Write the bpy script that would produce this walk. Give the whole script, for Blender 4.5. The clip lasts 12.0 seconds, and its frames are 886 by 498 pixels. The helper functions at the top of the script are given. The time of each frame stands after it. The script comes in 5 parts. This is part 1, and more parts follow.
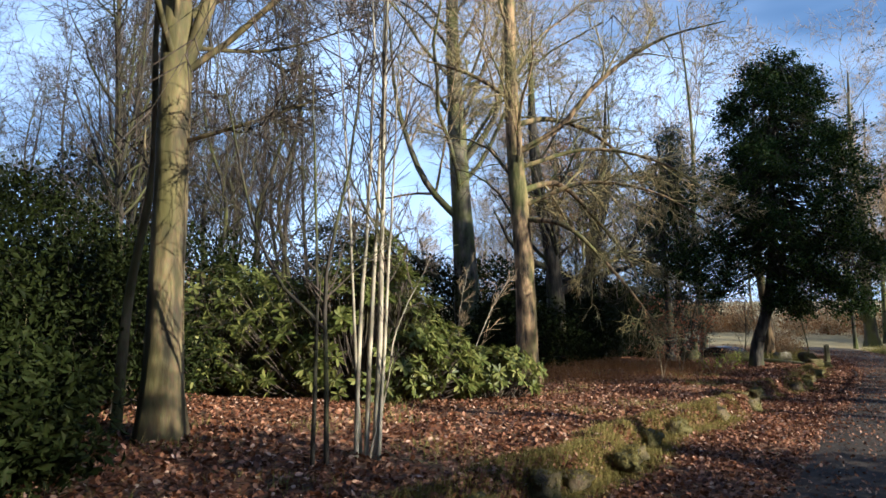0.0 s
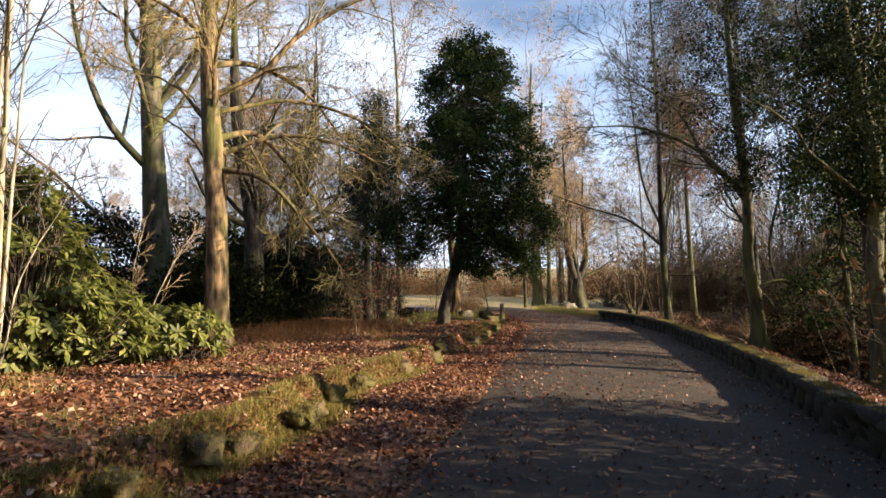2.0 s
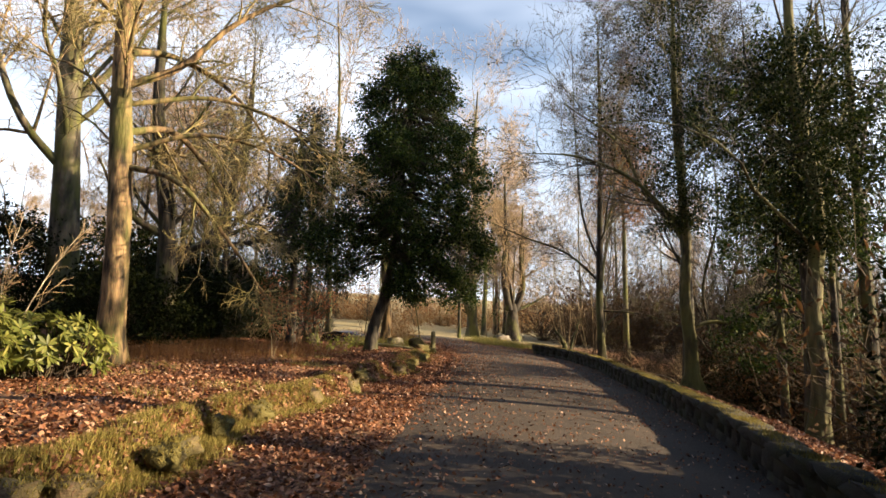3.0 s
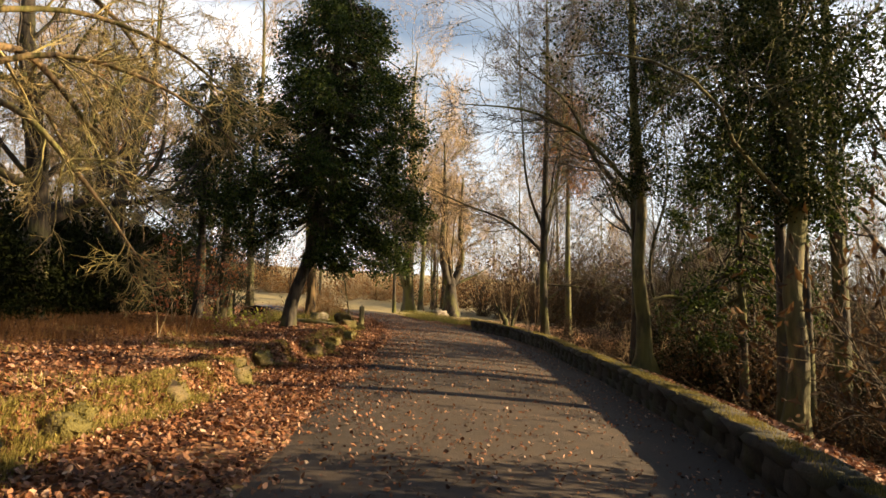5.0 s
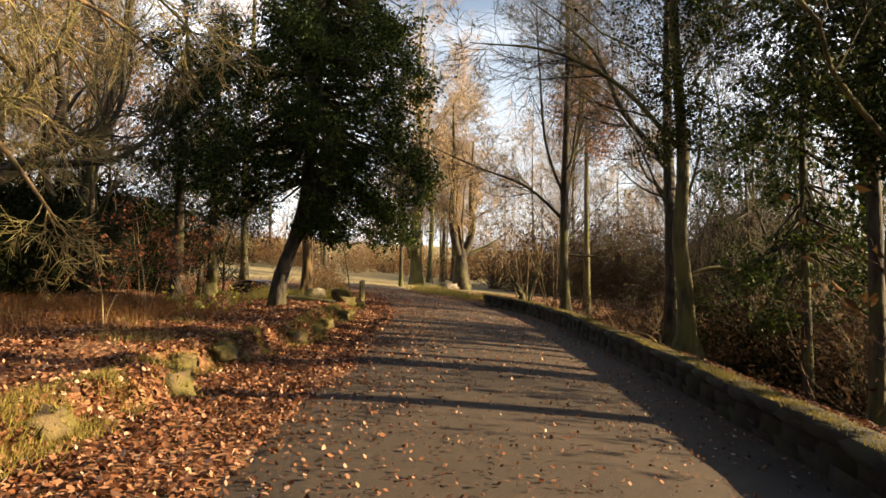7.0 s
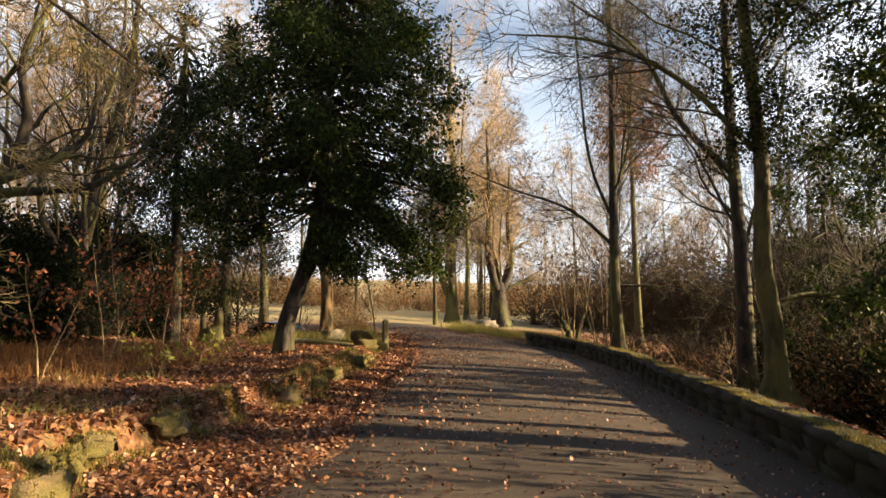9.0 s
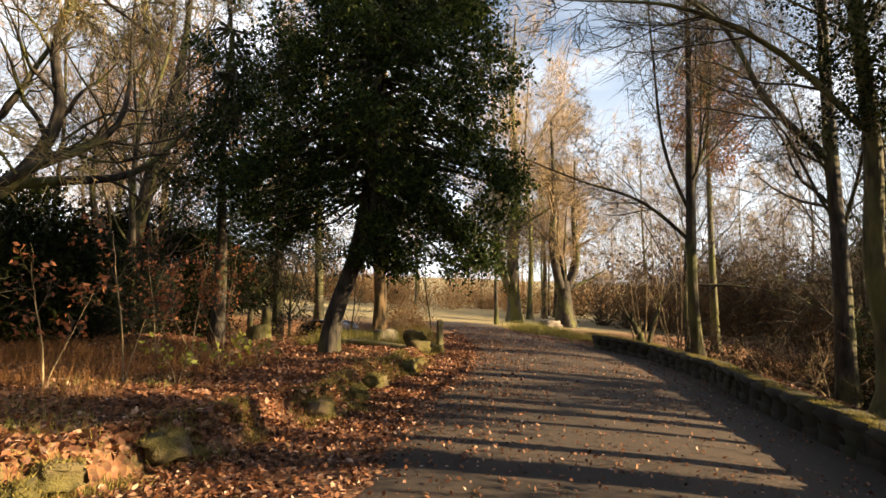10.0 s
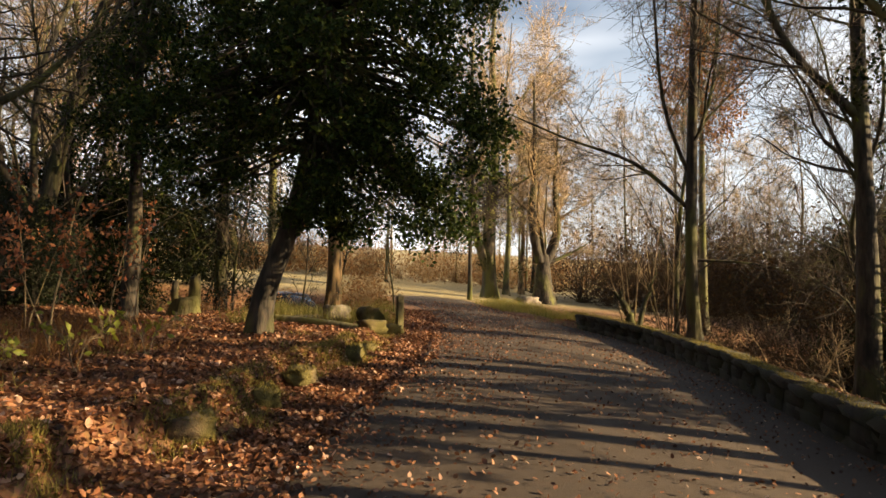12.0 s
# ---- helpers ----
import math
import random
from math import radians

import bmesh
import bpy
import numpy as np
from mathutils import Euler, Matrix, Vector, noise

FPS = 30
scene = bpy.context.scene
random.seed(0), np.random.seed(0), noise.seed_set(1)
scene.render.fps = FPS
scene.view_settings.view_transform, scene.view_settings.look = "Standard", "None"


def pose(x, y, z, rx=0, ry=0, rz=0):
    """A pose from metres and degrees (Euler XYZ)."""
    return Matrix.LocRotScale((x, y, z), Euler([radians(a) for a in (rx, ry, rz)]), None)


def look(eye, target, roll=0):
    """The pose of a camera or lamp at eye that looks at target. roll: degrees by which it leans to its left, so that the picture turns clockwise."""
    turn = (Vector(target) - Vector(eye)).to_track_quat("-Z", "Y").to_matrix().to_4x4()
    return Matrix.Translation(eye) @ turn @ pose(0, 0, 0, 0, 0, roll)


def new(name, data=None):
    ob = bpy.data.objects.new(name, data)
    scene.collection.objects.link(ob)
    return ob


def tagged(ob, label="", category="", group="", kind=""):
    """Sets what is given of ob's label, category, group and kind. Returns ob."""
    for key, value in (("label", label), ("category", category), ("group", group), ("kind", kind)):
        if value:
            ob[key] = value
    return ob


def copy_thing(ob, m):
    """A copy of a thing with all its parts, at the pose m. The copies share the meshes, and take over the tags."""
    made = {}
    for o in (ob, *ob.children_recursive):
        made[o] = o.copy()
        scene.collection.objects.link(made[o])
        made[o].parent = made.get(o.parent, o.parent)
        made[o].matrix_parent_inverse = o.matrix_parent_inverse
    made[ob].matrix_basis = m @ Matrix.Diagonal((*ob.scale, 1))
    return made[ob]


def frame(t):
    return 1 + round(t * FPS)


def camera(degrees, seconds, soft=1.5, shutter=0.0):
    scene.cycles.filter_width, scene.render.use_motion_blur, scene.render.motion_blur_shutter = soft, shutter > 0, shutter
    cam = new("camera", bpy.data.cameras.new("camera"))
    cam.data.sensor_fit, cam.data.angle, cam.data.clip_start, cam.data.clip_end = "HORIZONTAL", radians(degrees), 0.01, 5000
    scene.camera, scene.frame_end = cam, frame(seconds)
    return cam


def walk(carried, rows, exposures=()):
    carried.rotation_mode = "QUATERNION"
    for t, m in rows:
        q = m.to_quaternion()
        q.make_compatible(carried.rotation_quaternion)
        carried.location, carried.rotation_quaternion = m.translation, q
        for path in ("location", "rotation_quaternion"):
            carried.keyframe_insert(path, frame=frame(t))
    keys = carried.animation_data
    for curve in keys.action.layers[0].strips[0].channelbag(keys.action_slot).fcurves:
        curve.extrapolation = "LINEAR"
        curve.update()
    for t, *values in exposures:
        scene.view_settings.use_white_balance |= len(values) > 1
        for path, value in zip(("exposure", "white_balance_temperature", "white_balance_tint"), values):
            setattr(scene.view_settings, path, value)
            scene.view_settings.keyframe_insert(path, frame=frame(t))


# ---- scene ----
cam = camera(65.0, 12.0, soft=1.6)
METRES, EYE, TILT, LEAN, TURN = 13.6, 1.5, 4.75, 2.5, 0.0
ROWS = [
    (0.0, 0.0, 0.0, 0.0, -0.14, 4.54, -1.77),
    (0.5, 0.0002, -0.0033, -0.0009, -3.41, 3.87, -1.62),
    (1.0, 0.0043, -0.0021, -0.0013, -9.89, 3.89, -1.28),
    (1.5, 0.0132, 0.0088, -0.0068, -15.16, 2.38, -2.35),
    (2.0, 0.0295, 0.0368, -0.0104, -23.75, 2.49, -2.25),
    (2.5, 0.0572, 0.0755, -0.0142, -26.21, 4.63, -4.73),
    (3.0, 0.0781, 0.1026, -0.016, -28.95, 5.15, -5.13),
    (5.0, 0.1882, 0.2532, -0.0196, -33.94, 3.56, -5.51),
    (5.5, 0.2165, 0.2923, -0.0194, -34.49, 1.06, -4.54),
    (6.0, 0.2426, 0.3316, -0.019, -31.75, 1.71, -5.93),
    (6.5, 0.2679, 0.3722, -0.0178, -33.15, 1.01, -4.82),
    (8.5, 0.3804, 0.529, -0.0187, -32.77, 2.95, -5.99),
    (9.0, 0.4082, 0.5672, -0.0204, -29.85, 3.9, -3.65),
    (9.5, 0.4343, 0.608, -0.021, -26.87, 1.62, -5.78),
    (10.0, 0.463, 0.6474, -0.0188, -24.61, 3.37, -4.16),
    (10.5, 0.4877, 0.6887, -0.0193, -24.81, 3.76, -5.02),
    (11.0, 0.5157, 0.7289, -0.0197, -28.16, 3.4, -4.25),
    (11.5, 0.54, 0.7732, -0.0203, -27.98, 4.57, -5.66),
    (12.0, 0.5643, 0.8116, -0.0216, -26.5, 1.34, -5.23),
]
walk(cam, [(t, pose(0, 0, EYE, TILT, LEAN, TURN) @ pose(METRES * x, METRES * y, METRES * z, 90 + pitch, roll, yaw)) for t, x, y, z, yaw, pitch, roll in ROWS],
     exposures=[(0.0, 1.33, 4700, 6), (1.0, 1.55, 5000, 8), (2.0, 1.75, 5700, 10), (3.0, 1.9, 6300, 10), (5.0, 1.84, 7250, 10), (6.5, 1.9, 7200, 10), (9.0, 1.98, 6900, 10), (11.5, 1.9, 7000, 10), (12.0, 1.74, 7200, 10)])

# ---------------------------------------------------------------- light
SITE = pose(0, 0, EYE, TILT, LEAN, TURN)
SUN_AZ, SUN_EL = (0.85, -0.53), 17.0
sun_data = bpy.data.lights.new("sun", "SUN")
sun_data.energy, sun_data.angle, sun_data.color = 5.0, radians(0.6), (1.0, 0.76, 0.46)
sun_ob = new("sun", sun_data)
sun_dir = Vector((SUN_AZ[0], SUN_AZ[1], 0)).normalized() * math.cos(radians(SUN_EL)) + Vector((0, 0, math.sin(radians(SUN_EL))))
sun_ob.matrix_world = look(sun_dir * 100, (0, 0, 0))

world = bpy.data.worlds.new("sky")
scene.world = world
world.use_nodes = True
wn, wl = world.node_tree.nodes, world.node_tree.links
wn.clear()
w_out, w_bg = wn.new("ShaderNodeOutputWorld"), wn.new("ShaderNodeBackground")
w_sky = wn.new("ShaderNodeTexSky")
w_sky.sky_type, w_sky.sun_disc = "NISHITA", False
w_sky.sun_elevation = radians(SUN_EL)
w_sky.sun_rotation = math.atan2(sun_dir.x, sun_dir.y)
w_sky.air_density, w_sky.dust_density, w_sky.ozone_density = 1.0, 0.6, 2.0
w_tex, w_map, w_noise = wn.new("ShaderNodeTexCoord"), wn.new("ShaderNodeMapping"), wn.new("ShaderNodeTexNoise")
w_map.inputs["Scale"].default_value = (1.2, 1.2, 4.0)
w_noise.inputs["Scale"].default_value, w_noise.inputs["Detail"].default_value = 1.7, 3.5
w_ramp, w_mix = wn.new("ShaderNodeValToRGB"), wn.new("ShaderNodeMixRGB")
w_ramp.color_ramp.elements[0].position, w_ramp.color_ramp.elements[1].position = 0.27, 0.6
w_ramp.color_ramp.elements[1].color = (0.75, 0.75, 0.75, 1)
w_mix.inputs["Color2"].default_value = (11.2, 11.7, 12.6, 1)
wl.new(w_tex.outputs["Generated"], w_map.inputs["Vector"])
wl.new(w_map.outputs["Vector"], w_noise.inputs["Vector"])
wl.new(w_noise.outputs["Fac"], w_ramp.inputs["Fac"])
w_sep, w_low, w_mul = wn.new("ShaderNodeSeparateXYZ"), wn.new("ShaderNodeMapRange"), wn.new("ShaderNodeMath")
w_low.inputs["From Min"].default_value, w_low.inputs["From Max"].default_value = 0.68, 0.34
w_mul.operation = "MULTIPLY"
wl.new(w_tex.outputs["Generated"], w_sep.inputs["Vector"])
wl.new(w_sep.outputs["Z"], w_low.inputs["Value"])
wl.new(w_low.outputs["Result"], w_mul.inputs[0])
w_haze, w_max = wn.new("ShaderNodeMapRange"), wn.new("ShaderNodeMath")
w_haze.inputs["From Min"].default_value, w_haze.inputs["From Max"].default_value = 0.46, 0.0
w_haze.inputs["To Max"].default_value = 0.72
w_max.operation = "MAXIMUM"
wl.new(w_sep.outputs["Z"], w_haze.inputs["Value"])
wl.new(w_haze.outputs["Result"], w_max.inputs[0])
wl.new(w_ramp.outputs["Color"], w_max.inputs[1])
wl.new(w_max.outputs["Value"], w_mul.inputs[1])
wl.new(w_mul.outputs["Value"], w_mix.inputs["Fac"])
wl.new(w_sky.outputs["Color"], w_mix.inputs["Color1"])
wl.new(w_mix.outputs["Color"], w_bg.inputs["Color"])
wl.new(w_bg.outputs["Background"], w_out.inputs["Surface"])
w_bg.inputs["Strength"].default_value = 0.05

# ---------------------------------------------------------------- materials


def material(name, rough=0.8):
    m = bpy.data.materials.new(name)
    m.use_nodes = True
    b = m.node_tree.nodes["Principled BSDF"]
    b.inputs["Roughness"].default_value = rough
    return m, m.node_tree.nodes, m.node_tree.links, b


def ramp(nodes, stops):
    r = nodes.new("ShaderNodeValToRGB")
    e = r.color_ramp.elements
    while len(e) < len(stops):
        e.new(0.5)
    for k, (p, c) in zip(e, stops):
        k.position, k.color = p, (*c, 1)
    return r


def noise_node(nodes, links, scale, detail=6, stretch=(1, 1, 1), vec=None):
    n = nodes.new("ShaderNodeTexNoise")
    n.inputs["Scale"].default_value, n.inputs["Detail"].default_value = scale, detail
    if vec is None:
        vec = nodes.new("ShaderNodeNewGeometry").outputs["Position"]
    mp = nodes.new("ShaderNodeMapping")
    mp.inputs["Scale"].default_value = stretch
    links.new(vec, mp.inputs["Vector"])
    links.new(mp.outputs["Vector"], n.inputs["Vector"])
    return n


def mix(nodes, links, fac, a, b, mode="MIX"):
    m = nodes.new("ShaderNodeMixRGB")
    m.blend_type = mode
    for v, key in ((fac, "Fac"), (a, "Color1"), (b, "Color2")):
        if isinstance(v, (int, float)):
            m.inputs[key].default_value = v
        elif isinstance(v, tuple):
            m.inputs[key].default_value = (*v, 1)
        else:
            links.new(v, m.inputs[key])
    return m.outputs["Color"]


def bump(nodes, links, height, b, strength=0.5, dist=0.02):
    n = nodes.new("ShaderNodeBump")
    n.inputs["Strength"].default_value, n.inputs["Distance"].default_value = strength, dist
    links.new(height, n.inputs["Height"])
    links.new(n.outputs["Normal"], b.inputs["Normal"])


def bark(name, dark, light, moss=0.35, moss_col=(0.10, 0.105, 0.02), scale=9.0, streak=0.25, rel=0.03):
    m, n, l, b = material(name, 0.88)
    grain = noise_node(n, l, scale, 8, (1, 1, streak))
    fine = noise_node(n, l, scale * 5, 5, (1, 1, 0.4))
    big = noise_node(n, l, 1.8, 5, (1, 1, 0.45))
    col = ramp(n, [(0.36, dark), (0.60, light)])
    l.new(grain.outputs["Fac"], col.inputs["Fac"])
    c = mix(n, l, 0.35, col.outputs["Color"], fine.outputs["Color"], "SOFT_LIGHT")
    blotch = ramp(n, [(0.40, (0.32, 0.32, 0.32)), (0.56, (1, 1, 1))])
    l.new(noise_node(n, l, 3.4, 4, (1, 1, 0.55)).outputs["Fac"], blotch.inputs["Fac"])
    c = mix(n, l, 0.8, c, blotch.outputs["Color"], "MULTIPLY")
    mask = ramp(n, [(0.62 - moss * 0.5, (0, 0, 0)), (0.80 - moss * 0.4, (0.85, 0.85, 0.85))])
    l.new(big.outputs["Fac"], mask.inputs["Fac"])
    c = mix(n, l, mask.outputs["Color"], c, moss_col)
    l.new(c, b.inputs["Base Color"])
    bump(n, l, grain.outputs["Fac"], b, 1.0, rel * 1.5)
    return m


def leafy(name, stops, rough=0.5, through_light=0.25, spec=0.4):
    """Leaf colours vary from leaf to leaf."""
    m, n, l, b = material(name, rough)
    g = n.new("ShaderNodeNewGeometry")
    col = ramp(n, stops)
    l.new(g.outputs["Random Per Island"], col.inputs["Fac"])
    f = noise_node(n, l, 40, 3)
    c = mix(n, l, 0.3, col.outputs["Color"], f.outputs["Color"], "SOFT_LIGHT")
    l.new(c, b.inputs["Base Color"])
    b.inputs["Specular IOR Level"].default_value = spec
    if through_light:
        tr, add = n.new("ShaderNodeBsdfTranslucent"), n.new("ShaderNodeMixShader")
        l.new(c, tr.inputs["Color"])
        add.inputs["Fac"].default_value = through_light
        l.new(b.outputs["BSDF"], add.inputs[1])
        l.new(tr.outputs["BSDF"], add.inputs[2])
        l.new(add.outputs["Shader"], n["Material Output"].inputs["Surface"])
    return m


M_OAK = bark("oak_bark", (0.028, 0.019, 0.010), (0.32, 0.21, 0.10), 0.28)
M_BEECH = bark("beech_bark", (0.035, 0.03, 0.02), (0.17, 0.14, 0.095), 0.45, scale=4, rel=0.01)
# Shade on the woodland trunks is put into this darker bark.
M_DARKBARK = bark("shade_toned_bark", (0.014, 0.011, 0.008), (0.065, 0.05, 0.033), 0.3)
M_MOSSBARK = bark("mossy_bark", (0.012, 0.010, 0.006), (0.13, 0.105, 0.045), 0.5, (0.10, 0.095, 0.022))
M_FORKED = bark("olive_beech_bark", (0.05, 0.038, 0.018), (0.27, 0.20, 0.09), 0.35, (0.09, 0.08, 0.018), scale=6, rel=0.02)
M_PALE = bark("pale_bark", (0.20, 0.165, 0.11), (0.50, 0.43, 0.31), 0.12, scale=14, rel=0.006)
M_TWIG = bark("twig_bark", (0.035, 0.026, 0.018), (0.11, 0.08, 0.055), 0.2, scale=20, rel=0.004)
# Twig copy darkened so shade and silhouette sit in its colour.
M_TWIGDARK = bark("shade_toned_twig_bark", (0.012, 0.009, 0.005), (0.055, 0.04, 0.022), 0.3, scale=20, rel=0.004)
M_TWIGBROWN = bark("brown_twig_bark", (0.020, 0.011, 0.005), (0.085, 0.048, 0.020), 0.15, scale=20, rel=0.004)
# Low sunlight is put into the colour of the next two twig barks.
M_TWIGTAN = bark("sun_toned_twig_bark", (0.16, 0.11, 0.06), (0.46, 0.33, 0.18), 0.1, scale=20, rel=0.004)
M_TWIGMOSS = bark("sun_toned_mossy_twig_bark", (0.16, 0.12, 0.05), (0.46, 0.35, 0.15), 0.4, (0.17, 0.155, 0.05), scale=20, rel=0.004)
M_HOLLY = leafy("holly_leaf", [(0.0, (0.008, 0.016, 0.004)), (0.6, (0.028, 0.05, 0.011)), (1.0, (0.085, 0.105, 0.02))], 0.5, 0.25, 0.10)
M_IVY = leafy("ivy_leaf", [(0.0, (0.006, 0.011, 0.003)), (0.7, (0.018, 0.028, 0.007)), (1.0, (0.06, 0.062, 0.014))], 0.55, 0.2, 0.06)
M_RHODO = leafy("rhododendron_leaf", [(0.0, (0.06, 0.075, 0.014)), (0.55, (0.15, 0.165, 0.035)), (1.0, (0.30, 0.29, 0.08))], 0.45, 0.4, 0.3)
# Laurel is near black: the wood's shade is put into its leaf colour.
M_LAUREL = leafy("shade_toned_laurel_leaf", [(0.0, (0.006, 0.009, 0.002)), (1.0, (0.024, 0.03, 0.007))], 0.6, 0.1, 0.06)
M_CONIFER = leafy("conifer_needle", [(0.0, (0.006, 0.012, 0.005)), (1.0, (0.035, 0.042, 0.018))], 0.65, 0.1, 0.2)
M_AUTUMN = leafy("autumn_leaf", [(0.0, (0.16, 0.065, 0.018)), (1.0, (0.36, 0.17, 0.05))], 0.7, 0.3)
M_RED = leafy("red_beech_leaf", [(0.0, (0.20, 0.06, 0.025)), (1.0, (0.42, 0.17, 0.07))], 0.6, 0.35)
M_YELLOW = leafy("yellow_green_leaf", [(0.0, (0.22, 0.26, 0.03)), (1.0, (0.45, 0.45, 0.08))], 0.5, 0.4)
M_BRACKEN = leafy("bracken", [(0.0, (0.11, 0.048, 0.016)), (1.0, (0.34, 0.17, 0.06))], 0.85, 0.3)
M_GRASS = leafy("grass_blade", [(0.0, (0.11, 0.12, 0.02)), (0.6, (0.24, 0.22, 0.05)), (1.0, (0.36, 0.27, 0.10))], 0.7, 0.3)
M_SCRUB = leafy("winter_scrub", [(0.0, (0.035, 0.02, 0.009)), (1.0, (0.13, 0.072, 0.03))], 0.85, 0.2, 0.2)
M_MOSSTUFT = leafy("moss_tuft", [(0.0, (0.10, 0.085, 0.02)), (1.0, (0.32, 0.26, 0.07))], 0.9, 0.25)
M_LITTER = leafy("fallen_leaf", [(0.0, (0.035, 0.014, 0.008)), (0.4, (0.13, 0.050, 0.022)), (0.74, (0.27, 0.115, 0.052)), (0.92, (0.42, 0.23, 0.14)), (1.0, (0.56, 0.40, 0.30))], 0.6, 0.15)

# ---------------------------------------------------------------- plan of the site, on the road's own plane
Y_L = np.array([-40, 0, 5.7, 8.6, 11.9, 14.0, 16.4, 20.6, 25.3, 31.5, 38, 44, 50])
X_L = np.array([-22, -0.9, 2.5, 4.5, 6.6, 8.2, 9.6, 12.4, 14.9, 17.2, 18.6, 18.6, 17.0])
Y_W = np.array([-40, 0, 5.85, 8.5, 12.2, 13.7, 16.4, 19.2, 23.1, 27, 31, 36, 41, 46, 50])
X_W = np.array([-21, 3.7, 7.6, 9.8, 12.4, 13.4, 15.1, 17.0, 18.9, 19.8, 20.3, 21.6, 22.6, 22.9, 22.0])
Y_K = np.array([-40, 0, 5.6, 7.4, 8.9, 10, 10.84, 12.65, 13.6, 14.3, 16.3, 17, 19.2, 21.2, 23.7, 30, 38, 50])
X_K = np.array([-24, -3.2, 0.47, 1.9, 2.7, 3.5, 4.3, 5.6, 5.7, 6.2, 8.1, 8.9, 10.0, 11.5, 12.9, 15.6, 17.6, 16.0])


def road_left(y):
    return np.interp(y, Y_L, X_L)


def wall_line(y):
    return np.interp(y, Y_W, X_W)


def kerb_line(y):
    return np.interp(y, Y_K, X_K)


def smooth(a, b, v):
    u = np.clip((v - a) / (b - a), 0, 1)
    return u * u * (3 - 2 * u)


def waves(x, y, k=1.0):
    """Cheap rolling unevenness."""
    return (np.sin(1.7 * k * x + 1.3 * np.sin(1.1 * k * y)) * np.cos(1.3 * k * y + 0.7 * np.sin(0.9 * k * x)) + 0.5 * np.sin(3.9 * k * x + 2.1 * k * y + 1) * np.sin(3.1 * k * y - 1.2 * k * x)) / 1.5


def height(x, y):
    """Height of the ground over the road's plane."""
    x, y = np.asarray(x, float), np.asarray(y, float)
    dl, dr = kerb_line(y) - x, x - wall_line(y)
    z = np.full(np.broadcast(x, y).shape, -0.22)
    fade = 1 - smooth(30, 40, y)
    dl = dl + 0.16 * waves(x * 0.8, y * 0.8, 1.3) * smooth(1, 5, y)
    level = np.interp(y, [4, 8, 11, 17, 25, 32], [0.26, 0.25, 0.19, 0.12, 0.05, 0.0])
    verge = -0.11 * smooth(11, 14.5, y) * (1 - smooth(20, 25, y)) * smooth(-2.2, -1.0, dl)
    ridge = 0.07 * np.exp(-((dl - 0.28) / 0.22) ** 2)
    bank = (level - verge + ridge) * smooth(-0.04, 0.20, dl) * fade
    z = z + verge + bank + smooth(0, 1.5, dl) * (0.05 + 0.04 * smooth(12, 16, y)) * waves(x, y)
    z = z - 0.032 * np.clip(dl - 0.5, 0, 6) * smooth(9, 15, y) * fade
    z = z + smooth(-1.8, 0, dl) * (1 - smooth(0, 0.4, dl)) * 0.03 * waves(x, y, 2.3) * fade
    z = z + 0.10 * np.clip(dl - 17, 0, 60) * (1 - smooth(40, 80, y))
    z = z - 1.0 * smooth(1.2, 2.6, dl) * smooth(27.2, 29, y) * (1 - smooth(32, 35, y))
    near = 1 - smooth(26, 34, y)
    z = z + (0.14 * smooth(0.12, 0.28, dr) - 0.16 * smooth(0.4, 2.4, dr) + 0.06 * smooth(0.3, 1.5, dr) * waves(x, y)) * near
    drop = -0.26 * np.clip(dr - 2.2, 0, 13)
    rise = 0.17 * np.clip(dr - 20, 0, 90)
    z = z + (drop + rise) * (1 - smooth(24, 36, y)) + 0.06 * np.clip(dr - 25, 0, 200) * smooth(24, 36, y)
    return z


def site(x, y, z):
    """Place on the road's plane to place in the world."""
    return SITE @ Vector((x, y, z - EYE))


S3 = np.array(SITE.to_3x3())


def site_np(p):
    return (p - np.array([0, 0, EYE])) @ S3.T + np.array([0, 0, EYE])


def on_ground(x, y, up=0.0):
    v = site(x, y, float(height(x, y)))
    v.z += up
    return v


# ---------------------------------------------------------------- mesh helpers


def mesh_np(name, V, F, mat, smoothed=False):
    me = bpy.data.meshes.new(name)
    V, F = np.asarray(V, np.float32), np.asarray(F, np.int32)
    k = F.shape[1]
    me.vertices.add(len(V))
    me.vertices.foreach_set("co", V.ravel())
    me.loops.add(F.size)
    me.loops.foreach_set("vertex_index", F.ravel())
    me.polygons.add(len(F))
    me.polygons.foreach_set("loop_start", np.arange(0, F.size, k, dtype=np.int32))
    if smoothed:
        me.polygons.foreach_set("use_smooth", np.ones(len(F), bool))
    me.update(calc_edges=True)
    me.materials.append(mat)
    return me


def part_np(name, V, F, mat, parent, label="", smoothed=False):
    ob = new(name, mesh_np(name, V, F, mat, smoothed))
    ob.parent = parent
    return tagged(ob, label)


def part(name, bm, mat, parent, label="", smoothed=False):
    me = bpy.data.meshes.new(name)
    for f in bm.faces:
        f.smooth = smoothed
    bm.to_mesh(me)
    bm.free()
    me.materials.append(mat)
    ob = new(name, me)
    ob.parent = parent
    return tagged(ob, label)


def thing(name, at, label, category, group="", kind=""):
    ob = new(name)
    ob.location = at
    ob.empty_display_size = 0.2
    return tagged(ob, label, category, group, kind)


def unit(v):
    return v / np.maximum(np.linalg.norm(v, axis=-1, keepdims=True), 1e-9)


